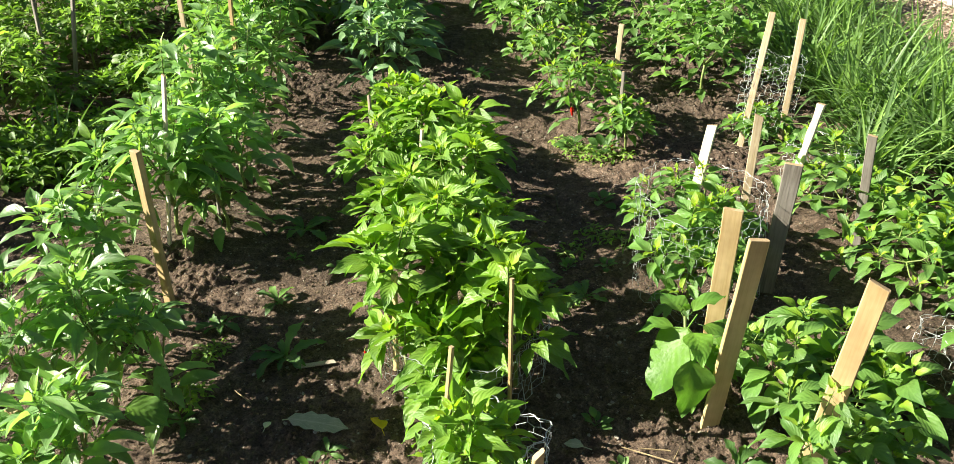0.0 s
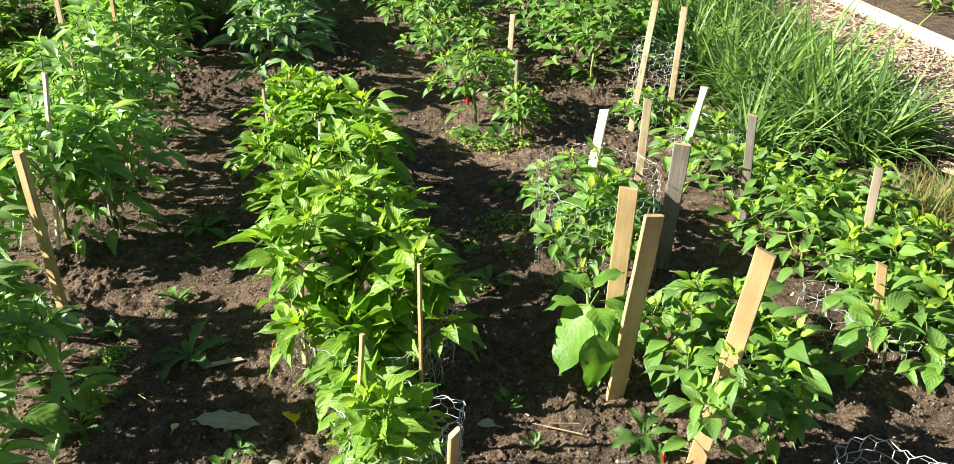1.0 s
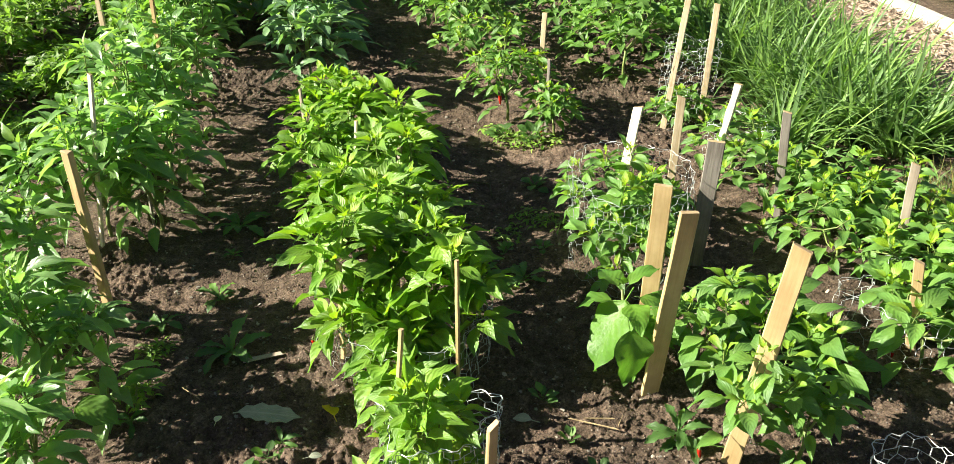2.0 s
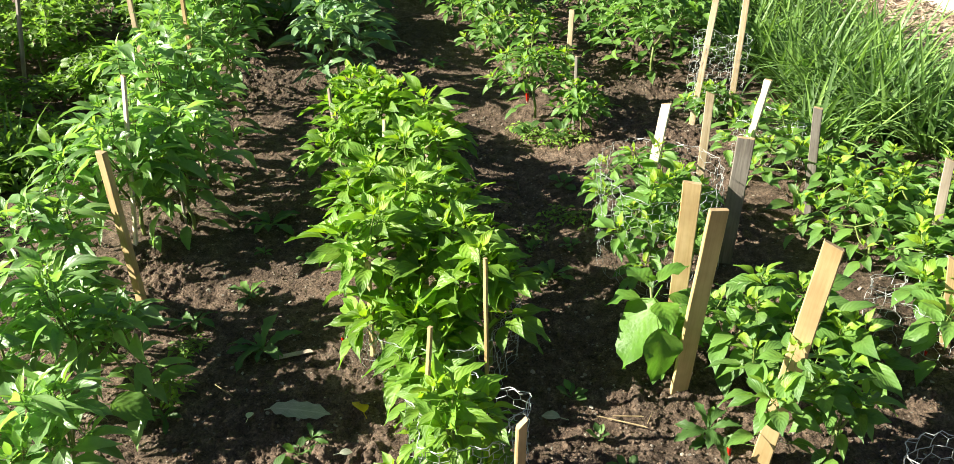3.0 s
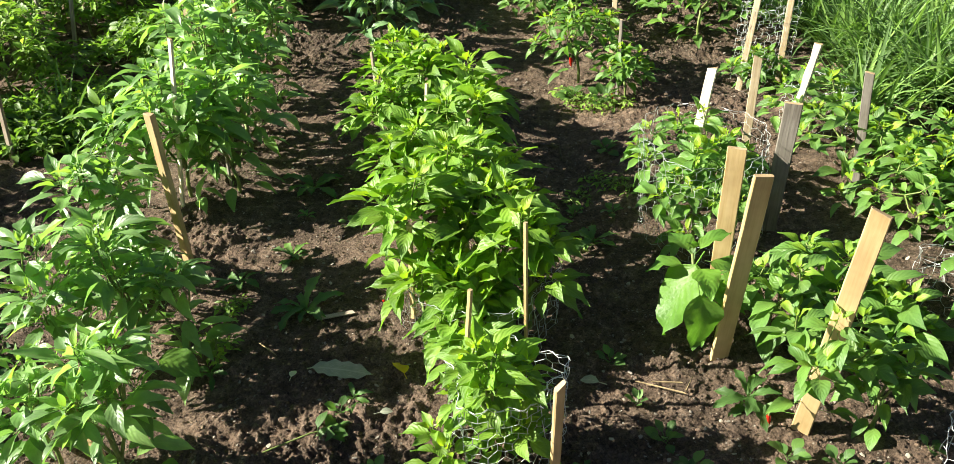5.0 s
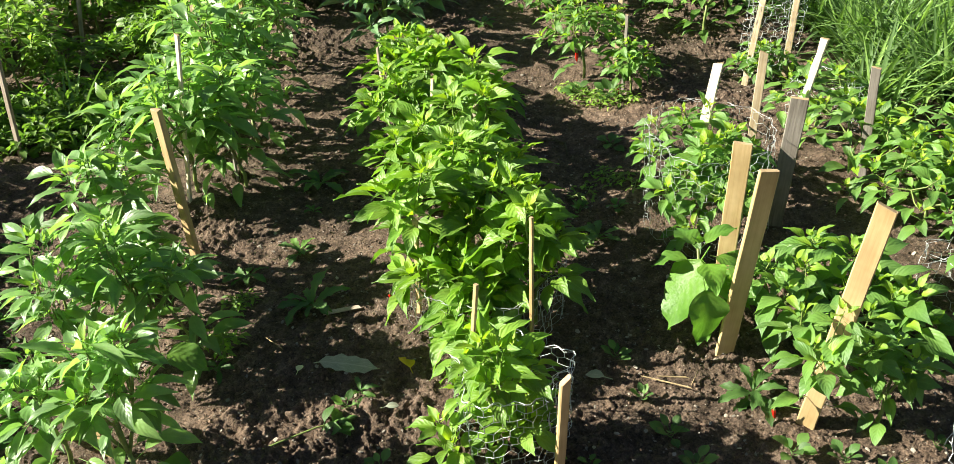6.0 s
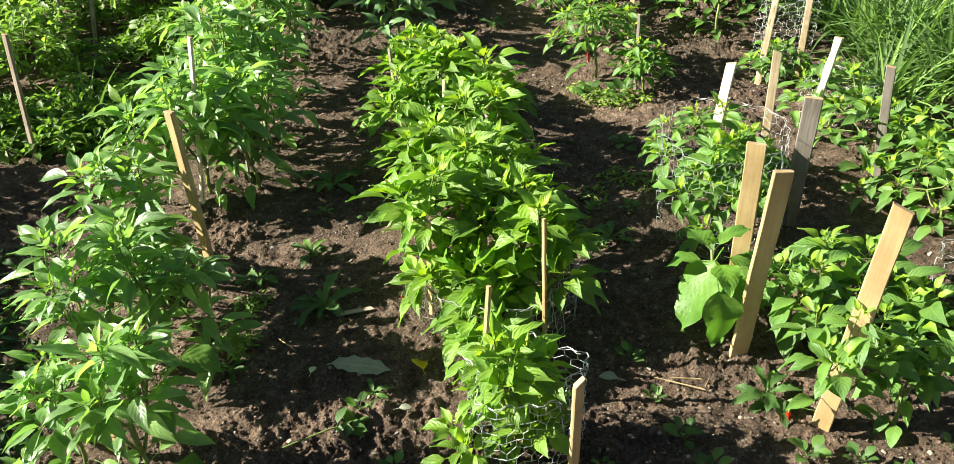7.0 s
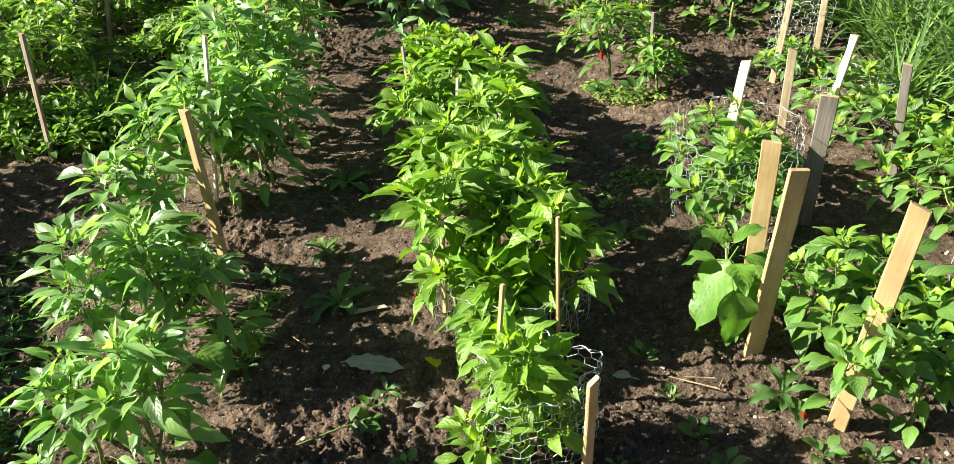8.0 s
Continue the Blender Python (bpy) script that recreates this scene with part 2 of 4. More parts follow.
def wood_material(name, light, dark, rough=0.65, grain=1.0):
    m, n, l, b = material(name, rough, 0, 0.35)
    tex = n.new("ShaderNodeTexCoord").outputs["Object"]
    info = n.new("ShaderNodeObjectInfo")
    move = n.new("ShaderNodeVectorMath")
    move.operation = "ADD"
    l.new(tex, move.inputs[0])
    l.new(info.outputs["Random"], move.inputs[1])
    squash = n.new("ShaderNodeMapping")
    squash.inputs["Scale"].default_value = (1, 1, 0.05)
    l.new(move.outputs[0], squash.inputs["Vector"])
    fibre = noise_node(n, l, squash.outputs[0], 240, 4, 0.6)
    rings = noise_node(n, l, squash.outputs[0], 55, 2)
    both = n.new("ShaderNodeMath")
    both.operation = "MULTIPLY_ADD"
    both.inputs[1].default_value = 0.55
    l.new(fibre.outputs[0], both.inputs[0])
    half = n.new("ShaderNodeMath")
    half.operation = "MULTIPLY"
    half.inputs[1].default_value = 0.45
    l.new(rings.outputs[0], half.inputs[0])
    l.new(half.outputs[0], both.inputs[2])
    tone = ramp(n, [(0.36, dark), (0.52, tuple((a + 2 * c) / 3 for a, c in zip(dark, light))), (0.66, light)])
    l.new(both.outputs[0], tone.inputs[0])
    stain = noise_node(n, l, move.outputs[0], 14, 3)
    dirt = ramp(n, [(0.35, (0.72, 0.68, 0.62)), (0.6, (1.05, 1.04, 1.02))])
    l.new(stain.outputs[0], dirt.inputs[0])
    col = mixed(n, l, "MULTIPLY", 0.7, tone.outputs[0], dirt.outputs[0])
    l.new(col, b.inputs["Base Color"])
    bumped(n, l, b, both.outputs[0], 0.35 * grain, 0.002)
    return m


def plain_material(name, colour, rough=0.6, metal=0.0, var=0.3, scale=40, island=False, bump=0.2):
    m, n, l, b = material(name, rough, metal, 0.4)
    pos = n.new("ShaderNodeNewGeometry")
    t = noise_node(n, l, pos.outputs["Position"], scale, 4)
    r = ramp(n, [(0.3, tuple(c * (1 - var) for c in colour)), (0.7, tuple(c * (1 + var) for c in colour))])
    l.new(t.outputs[0], r.inputs[0])
    col = r.outputs[0]
    if island:
        k = ramp(n, [(0.0, (0.6, 0.58, 0.55)), (0.6, (1.0, 1.0, 1.0)), (1.0, (1.3, 1.27, 1.2))])
        l.new(pos.outputs["Random Per Island"], k.inputs[0])
        col = mixed(n, l, "MULTIPLY", 1.0, col, k.outputs[0])
    l.new(col, b.inputs["Base Color"])
    bumped(n, l, b, t.outputs[0], bump, 0.003)
    return m


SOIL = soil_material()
# pepper leaves by row, full-grown and young
LEAF_SMOOTH = leaf_material("leaf_smooth_green", (0.206, 0.372, 0.128), 0.38, 0.42, veins=0.25)
LEAF_SMOOTH_YOUNG = leaf_material("leaf_smooth_young", (0.215, 0.385, 0.095), 0.38, 0.38, veins=0.4, heart=0.35)
LEAF_CRINKLED = leaf_material("leaf_crinkled_green", (0.150, 0.302, 0.046), 0.45, 0.36, veins=0.8, spread=0.32, heart=0.25)
LEAF_CRINKLED_YOUNG = leaf_material("leaf_crinkled_young", (0.215, 0.395, 0.034), 0.45, 0.40, veins=0.8, spread=0.22, heart=0.9)
LEAF_OUTER = leaf_material("leaf_outer_green", (0.116, 0.252, 0.058), 0.46, 0.34, veins=0.6, spread=0.3, heart=0.15)
LEAF_OUTER_YOUNG = leaf_material("leaf_outer_young", (0.170, 0.330, 0.040), 0.45, 0.36, veins=0.6, spread=0.25, heart=0.5)
LEAF_DEEP = leaf_material("leaf_deep_green", (0.155, 0.290, 0.135), 0.40, 0.28, veins=0.7)
LEAF_BEAN = leaf_material("leaf_bean_green", (0.105, 0.250, 0.038), 0.48, 0.40, veins=0.5, heart=0.15)
LEAF_WEED = leaf_material("leaf_weed_green", (0.095, 0.200, 0.050), 0.5, 0.35, veins=0.5)
FOLIAGE = leaf_material("foliage_green", (0.138, 0.278, 0.058), 0.42, 0.33, island=True, veins=0.6)
# darker foliage copy with the left strip's shade put into its colour
FOLIAGE_SHADED = leaf_material("foliage_shaded_green", (0.060, 0.155, 0.035), 0.42, 0.38, island=True, veins=0.5)
FOLIAGE_PALE = leaf_material("foliage_pale_green", (0.240, 0.400, 0.080), 0.42, 0.42, island=True, veins=0.4)
FOLIAGE_WEED = leaf_material("foliage_weed", (0.155, 0.280, 0.050), 0.5, 0.40, island=True, veins=0.4)
GRASS = leaf_material("grass_green", (0.165, 0.292, 0.092), 0.48, 0.32, island=True, veins=0.0, spread=0.55)
GRASS_DRY = leaf_material("grass_dry", (0.260, 0.240, 0.080), 0.6, 0.3, island=True, veins=0.0, spread=0.4)
LEAF_DRY = leaf_material("leaf_dry", (0.52, 0.56, 0.42), 0.7, 0.2, veins=0.6)
LEAF_YELLOW = leaf_material("leaf_yellow", (0.500, 0.400, 0.020), 0.5, 0.35, veins=0.15)
STEM = plain_material("stem_green", (0.20, 0.26, 0.07), 0.5, var=0.3, scale=90)
STEM_BROWN = plain_material("stem_brown", (0.12, 0.10, 0.05), 0.7, var=0.4, scale=90)
WOOD_NEW = wood_material("wood_new_pine", (0.63, 0.48, 0.25), (0.50, 0.35, 0.155), 0.6, 0.6)
END_GRAIN = wood_material("end_grain", (0.56, 0.42, 0.24), (0.40, 0.28, 0.15), 0.8)
WOOD_PALE = wood_material("wood_pale", (0.78, 0.66, 0.46), (0.52, 0.38, 0.22))
WOOD_WHITE = wood_material("wood_bleached_white", (0.84, 0.77, 0.65), (0.66, 0.56, 0.43))
WOOD_TAN = wood_material("wood_tan", (0.64, 0.47, 0.25), (0.47, 0.32, 0.15))
WOOD_GREY = wood_material("wood_weathered", (0.33, 0.30, 0.26), (0.15, 0.13, 0.11), 0.8, 1.6)
WOOD_BLEACHED = wood_material("wood_bleached", (0.52, 0.44, 0.35), (0.30, 0.24, 0.18), 0.75, 1.4)
WIRE = plain_material("galvanised_wire", (0.58, 0.60, 0.58), 0.5, 0.25, 0.25, 60)
CHIP = plain_material("wood_chips", (0.50, 0.39, 0.29), 0.85, 0, 0.3, 60, island=True)
CHIP_BED = plain_material("wood_chip_bed", (0.40, 0.31, 0.23), 0.95, 0, 0.55, 70, bump=0.8)
BEAM = wood_material("painted_beam", (0.74, 0.68, 0.60), (0.56, 0.50, 0.43), 0.8)
CLOD = plain_material("soil_clods", (0.150, 0.106, 0.075), 0.95, 0, 0.35, 120, island=True, bump=0.7)
PEBBLE = plain_material("pale_pebbles", (0.21, 0.18, 0.15), 0.85, 0, 0.3, 80, island=True)
RED = plain_material("red_pepper_skin", (0.62, 0.025, 0.012), 0.25, 0, 0.15, 30, bump=0.05)
GREEN_FRUIT = plain_material("green_pepper_skin", (0.09, 0.20, 0.02), 0.25, 0, 0.2, 30, bump=0.05)
LITTER = plain_material("pale_litter", (0.30, 0.27, 0.22), 0.85, 0, 0.3, 80, island=True)
PALE_BIT = plain_material("bleached_bits", (0.38, 0.33, 0.27), 0.85, 0, 0.3, 80, island=True)
STRAW = plain_material("straw", (0.42, 0.32, 0.17), 0.7, 0, 0.3, 80)

# ---- ground ----
def axis_steps(spans, far):
    """Grid lines: even steps over each span, then ever wider ones out to the horizon."""
    inner = []
    for (a, step), (b, _) in zip(spans, spans[1:]):
        inner += list(np.arange(a, b - step * 0.5, step))
    inner.append(spans[-1][0])
    a, b, s = inner[0], inner[-1], 0.02
    left, right = [], []
    while b < far:
        s *= 1.4
        a, b = a - s, b + s
        left.append(a)
        right.append(b)
    return np.array(left[::-1] + inner + right)


def build_ground():
    xs = axis_steps([(-2.4, 0.02), (-0.9, 0.0033), (0.8, 0.013), (1.9, 0)], 700)
    ys = axis_steps([(0.6, 0.012), (0.92, 0.0033), (1.7, 0.0065), (2.8, 0.011), (4.6, 0)], 700)
    X, Y = np.meshgrid(xs, ys)
    fade = np.clip((X + 2.4) / 0.3, 0, 1) * np.clip((1.9 - X) / 0.3, 0, 1) * np.clip((Y - 0.62) / 0.15, 0, 1) * np.clip((4.6 - Y) / 0.3, 0, 1)
    Z = coarse(X, Y) * np.clip((Y - 0.2) / 0.4, 0, 1) + fine(X, Y) * fade
    co = np.stack([X, Y, Z], -1).reshape(-1, 3)
    nx, ny = len(xs), len(ys)
    i = (np.arange(ny - 1)[:, None] * nx + np.arange(nx - 1)[None]).ravel()
    faces = np.stack([i, i + 1, i + nx + 1, i + nx], 1)
    me = bpy.data.meshes.new("ground")
    me.vertices.add(len(co))
    me.vertices.foreach_set("co", co.ravel())
    me.loops.add(faces.size)
    me.loops.foreach_set("vertex_index", faces.ravel().astype(np.int32))
    me.polygons.add(len(faces))
    me.polygons.foreach_set("loop_start", np.arange(0, faces.size, 4, dtype=np.int32))
    me.polygons.foreach_set("use_smooth", np.ones(len(faces), dtype=bool))
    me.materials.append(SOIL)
    me.update(calc_edges=True)
    me.validate()
    tagged(new("ground", me), "dark brown crumbly garden soil with clods", "soil", kind="structure")


build_ground()


# ---- leaves ----
def leaf_shape(length, width, fat=0.36, tip=1.2, fold=0.25, curl=0.6, wave=0.0, petiole=0.3, seed=0, rows=8, lobes=0.0, twist=0.0, sway=0.0, cols=5):
    """A leaf along +x on a thin stalk: an oval outline drawn out to a point, folded along the midrib, arching over, with a wavy rim, a twist and a sideways sweep."""
    r = rnd(seed)
    v, f, uv = [], [], []
    start = petiole * length
    ph = [r.uniform(0, 6.28) for _ in range(3)]
    th, x, y, z = 0.30 * curl, start, 0.0, 0.0
    for i in range(rows + 1):
        t = i / rows
        if t < fat:
            w = 0.5 * width * math.sin(0.5 * math.pi * t / fat) ** 0.75
        else:
            q = (t - fat) / (1 - fat)
            w = 0.5 * width * (1 - q) ** tip * (1 + tip * q) * (1 - 0.3 * q * q)
        w += 0.0015 * length
        if lobes and 0 < i < rows:
            w *= 1.0 + lobes * (1 if i % 2 else -1)
        turn = twist * t
        for k in range(cols):
            c = 2.0 * k / (cols - 1) - 1.0
            rim = wave * length * 0.05 * c * c * (math.sin(10 * t + ph[0] + (2.5 if c > 0 else 0)) + 0.6 * math.sin(19 * t + ph[1] + 2 * c))
            lift = fold * abs(c) * w * (1.15 - 0.4 * abs(c)) + rim
            a, b = c * w * (1 - 0.12 * fold), lift
            a, b = a * math.cos(turn) - b * math.sin(turn), a * math.sin(turn) + b * math.cos(turn)
            v.append((x - b * math.sin(th), y + a, z + b * math.cos(th)))
            uv.append((0.5 + 0.5 * c, t))
        step = length / rows
        x, y, z = x + step * math.cos(th), y + step * sway * t, z + step * math.sin(th)
        th -= curl * 1.3 / rows
    for i in range(rows):
        for c in range(cols - 1):
            a = i * cols + c
            f.append((a, a + 1, a + cols + 1, a + cols))
    s = len(v)
    rad = max(0.0008, 0.011 * length)
    for px in (0.0, start + 0.02 * length):
        for q in range(3):
            an = 2 * math.pi * q / 3
            v.append((px, rad * math.cos(an), rad * math.sin(an) - rad * 0.6 - (0.0 if px else 0.05 * length)))
            uv.append((0.5, 0.0))
    for q in range(3):
        a, b = s + q, s + (q + 1) % 3
        f.append((a, b, b + 3, a + 3))
    return v, f, uv


def leaf_set(name, material_old, material_young, length, width, seed, **kw):
    """Several shapes of one sort of leaf: full-grown ones, young ones, and simpler ones for far plants."""
    old, young, forms = [], [], []
    for i in range(9):
        r = rnd(seed + i)
        k = dict(kw)
        k["fold"] = kw.get("fold", 0.3) * r.uniform(0.4, 1.5)
        k["curl"] = kw.get("curl", 0.6) * r.uniform(0.4, 1.6)
        k["twist"], k["sway"] = r.uniform(-0.5, 0.5), r.uniform(-0.28, 0.28)
        size = (length * r.uniform(0.88, 1.12), width * r.uniform(0.85, 1.12))
        form = leaf_shape(*size, seed=seed + i, **k)
        k["rows"], k["cols"] = 5, 3
        forms.append(leaf_shape(*size, seed=seed + i, **k))
        old.append(mesh_of(name, form[0], form[1], material_old, True, form[2]))
        young.append(mesh_of(name + "_young", form[0], form[1], material_young, True, form[2]))
    return {"old": old, "young": young, "forms": forms}


SMOOTH = leaf_set("smooth_leaf", LEAF_SMOOTH, LEAF_SMOOTH_YOUNG, 0.088, 0.035, 11, fat=0.36, tip=1.35, fold=0.6, curl=0.42, wave=0.35, petiole=0.32)
CRINKLED = leaf_set("crinkled_leaf", LEAF_CRINKLED, LEAF_CRINKLED_YOUNG, 0.076, 0.038, 31, fat=0.34, tip=1.45, fold=0.75, curl=0.42, wave=0.6, petiole=0.30)
BROADER = leaf_set("broader_leaf", LEAF_OUTER, LEAF_OUTER_YOUNG, 0.078, 0.038, 131, fat=0.35, tip=1.4, fold=0.6, curl=0.6, wave=0.5)
DEEP = leaf_set("deep_leaf", LEAF_DEEP, LEAF_SMOOTH, 0.095, 0.046, 51, fat=0.36, tip=1.3, fold=0.5, curl=0.45, wave=0.4)
SMALL = leaf_set("small_leaf", LEAF_OUTER, LEAF_CRINKLED_YOUNG, 0.060, 0.030, 71, fat=0.35, tip=1.35, fold=0.65, curl=0.45, wave=0.5)
BEAN = leaf_set("broad_leaf", LEAF_BEAN, LEAF_BEAN, 0.130, 0.098, 91, fat=0.32, tip=1.05, fold=0.25, curl=0.6, wave=0.9, rows=11, cols=9, petiole=0.2)


def aim(at, way, roll=0.0, size=1.0, light=0.0):
    """A pose that lays a leaf's length along way, its face to the sky, or turned towards the sun by light."""
    x = Vector(way).normalized()
    up = (Vector((0, 0, 1)) + SUN_WAY * light).normalized()
    if abs(x.dot(up)) > 0.98:
        up = (up + Vector((0.3, 0.2, 0.1))).normalized()
    y = up.cross(x).normalized()
    z = x.cross(y)
    m = Matrix((x, y, z)).transposed().to_4x4()
    return Matrix.Translation(at) @ m @ Matrix.Rotation(roll, 4, "X") @ Matrix.Diagonal((size, size, size, 1))


def plant_frame(h, spread, seed, branches=4, tips=12, stem_part=0.3, whorl=10, rise=-14, nodes=2, dome=0.45, droop=0.25, low=4):
    """Stem tubes and leaf poses of one branching plant; leaves come as (pose, is_young). Shoots fill a dome, each ends in whorls of leaves."""
    r = rnd(seed)
    g, leaves = Geo(), []
    fork = Vector((r.uniform(-0.01, 0.01), r.uniform(-0.01, 0.01), h * stem_part))
    thick = 0.003 + 0.007 * h
    g.tube([(0, 0, -0.02), tuple(fork * 0.5 + Vector((r.uniform(-1, 1), r.uniform(-1, 1), 0)) * 0.006), tuple(fork)], [thick, thick * 0.9, thick * 0.8], 6)
    turn = r.uniform(0, 6.28)
    mids = []
    for k in range(branches):
        a = turn + 2 * math.pi * k / branches + r.uniform(-0.35, 0.35)
        reach = spread * r.uniform(0.28, 0.5)
        mid = fork + Vector((math.cos(a) * reach, math.sin(a) * reach, h * r.uniform(0.16, 0.32)))
        g.tube([tuple(fork), tuple(fork.lerp(mid, 0.55) + Vector((0, 0, -0.008))), tuple(mid)], [thick * 0.7, thick * 0.6, thick * 0.5], 5, cap=False)
        mids.append(mid)
    for k in range(tips):
        b = turn + 2.39996 * k + r.uniform(-0.3, 0.3)
        rad = spread * math.sqrt((k + 0.4) / tips) * r.uniform(0.85, 1.1)
        top = h * (1 - dome * (rad / spread) ** 2) * r.uniform(0.80, 1.06) - 0.015
        tip = Vector((math.cos(b) * rad, math.sin(b) * rad, top))
        mid = min(mids, key=lambda q: (q - tip).length)
        bend = mid.lerp(tip, 0.55) + Vector((math.cos(b), math.sin(b), -0.2)) * 0.010
        g.tube([tuple(mid), tuple(bend), tuple(tip)], [thick * 0.45, thick * 0.36, thick * 0.24], 4, cap=False)
        out = Vector((math.cos(b), math.sin(b), 0)) * (rad / spread)
        spin = r.uniform(0, 6.28)
        vigour = r.uniform(0.8, 1.15)
        # single leaves along the shoot
        for q in range(nodes):
            at = mid.lerp(bend, 0.4 + 0.6 * q) if q < 1 else bend.lerp(tip, 0.2 + 0.5 * (q - 1))
            spin += 2.4
            way = Vector((math.cos(spin), math.sin(spin), 0)) + out * 0.9
            way.z = r.uniform(-droop - 0.4, 0.05)
            leaves.append((aim(at, way, r.uniform(-0.4, 0.4), r.uniform(0.8, 1.15), r.uniform(0.0, 0.9)), False))
        # a whorl at the tip, facing out of the dome: spreading leaves below, upright young ones in the heart
        axis = (out * 0.55 + Vector((r.uniform(-0.15, 0.15), r.uniform(-0.15, 0.15), 1))).normalized()
        face = Vector((0, 0, 1)).rotation_difference(axis)
        for q in range(whorl):
            u = q / (whorl - 1)
            a = spin + 2.39996 * q + r.uniform(-0.3, 0.3)
            e = radians(rise + (74 - rise) * u ** 1.15 + r.uniform(-12, 12))
            way = face @ Vector((math.cos(a) * math.cos(e), math.sin(a) * math.cos(e), math.sin(e)))
            at = tip + axis * (-0.032 + 0.036 * u)
            grown = 1.06 - 0.3 * u if u < 0.45 else max(0.2, 0.86 - 1.5 * (u - 0.45))
            leaves.append((aim(at, way, r.gauss(0, 0.25), vigour * grown * r.uniform(0.82, 1.15), r.uniform(0.0, 1.0)), u > 0.5))
    # old leaves low on the stem
    for q in range(low):
        a = r.uniform(0, 6.28)
        way = Vector((math.cos(a), math.sin(a), r.uniform(-0.5, 0.1)))
        at = Vector((fork.x, fork.y, h * r.uniform(0.08, 0.5))) + Vector((way.x, way.y, 0)) * spread * r.uniform(0.05, 0.45)
        leaves.append((aim(at, way, r.uniform(-0.4, 0.4), r.uniform(0.8, 1.2)), False))
    return g, leaves


def pepper(x, y, h, spread, seed, leafs, label, group, size=1.0, joined=None, name="pepper_plant", category="pepper plant", extra=(), **kw):
    z = gz(x, y)
    plant = thing(name, x, y, z, label, category, group)
    g, leaves = plant_frame(h, spread, seed, **kw)
    r = rnd(seed + 5)
    s = Matrix.Diagonal((size, size, size, 1))
    if joined:
        if name != "weed_clump":
            part("stem", g.mesh("plant_stem", STEM), plant)
            g = Geo()
        g.s = [1] * len(g.f)
        for m, young in leaves:
            g.put(leafs["forms"][r.randrange(9)], m @ s)
        tagged(part("foliage", g.mesh("plant_foliage", [joined, STEM]), plant), kind="stuff")
    else:
        part("stem", g.mesh("plant_stem", STEM), plant)
        for m, young in leaves:
            part("leaf", leafs["young" if young else "old"][r.randrange(9)], plant, m=m @ s)
    for k, (at, way, grown) in enumerate(extra):
        part("leaf", BEAN["old"][k + 2], plant, m=aim(Vector(at), way, 0.1, grown, 0.4))
    return plant


# ---- wooden stakes ----
def stake(name, base, top, width, thick, mat, label, yaw=0.0, group="stakes in the bed", cut=0.0, notch=0.0, seed=0, bow=0.0, ragged=0.0):
    """A split lath from base to top: slightly crooked, with worn rounded edges and a sawn or slanted end, standing in the soil."""
    r = rnd(seed)
    base, top = Vector(base), Vector(top)
    axis = top - base
    low = base - axis.normalized() * 0.06
    z = axis.normalized()
    x = Vector((math.cos(radians(yaw)), math.sin(radians(yaw)), 0))
    x = (x - z * x.dot(z)).normalized()
    m = Matrix((x, z.cross(x), z)).transposed().to_4x4()
    m.translation = low
    length = (top - low).length
    c = min(width, thick) * 0.18
    w, t = width / 2, thick / 2
    ring = [(-w + c, -t), (w - c, -t), (w, -t + c), (w, t - c), (w - c, t), (-w + c, t), (-w, t - c), (-w, -t + c)]
    v, f = [], []
    steps = 9
    for i in range(steps + 1):
        u = i / steps
        swell = 1 + r.uniform(-0.02, 0.02) + ragged * (1 if i % 2 else -1)
        dx = bow * math.sin(math.pi * u) + r.uniform(-0.0004, 0.0004)
        for px, py in ring:
            h = length * u
            if i == steps:
                h += cut * px - notch * (1 - abs(px) / w) * 0.5 + r.uniform(-0.0006, 0.0006)
            v.append((px * swell + dx, py * swell, h))
    k = len(ring)
    for i in range(steps):
        for q in range(k):
            a, b = i * k + q, i * k + (q + 1) % k
            f.append((a, b, b + k, a + k))
    ob = new(name, mesh_of(name, v, f, mat, False))
    ob.matrix_basis = m
    # the sawn end closes the top, a hair proud
    rim = v[steps * k:]
    cap = rim + [(x * 0.94, y * 0.94, z + 0.0008) for x, y, z in rim]
    sides = [(q, (q + 1) % k, k + (q + 1) % k, k + q) for q in range(k)] + [tuple(k + q for q in range(k))]
    part("sawn_end", mesh_of("sawn_end", cap, sides, END_GRAIN, False), ob)
    return tagged(ob, label, "stake", group)


NEW_LABEL = "new yellow pine lath stake standing among pepper plants"
stake("wooden_stake", (0.442, 1.48, 0), (0.451, 1.48, 0.386), 0.037, 0.009, WOOD_NEW, NEW_LABEL, -20, seed=1, cut=-0.02)
stake("wooden_stake", (0.413, 1.31, 0), (0.451, 1.31, 0.418), 0.036, 0.010, WOOD_NEW, "leaning pine lath stake beside a broad-leaved bean plant", 7, seed=2)
stake("wooden_stake", (0.510, 1.113, -0.03), (0.569, 1.113, 0.456), 0.033, 0.010, WOOD_NEW, "pale yellow pine lath stake leaning over a pepper plant", -28, seed=3, cut=-0.25)
stake("wooden_stake", (0.645, 1.80, 0), (0.662, 1.80, 0.330), 0.040, 0.010, WOOD_GREY, "weathered grey board stake with a square-cut top", -20, seed=4)
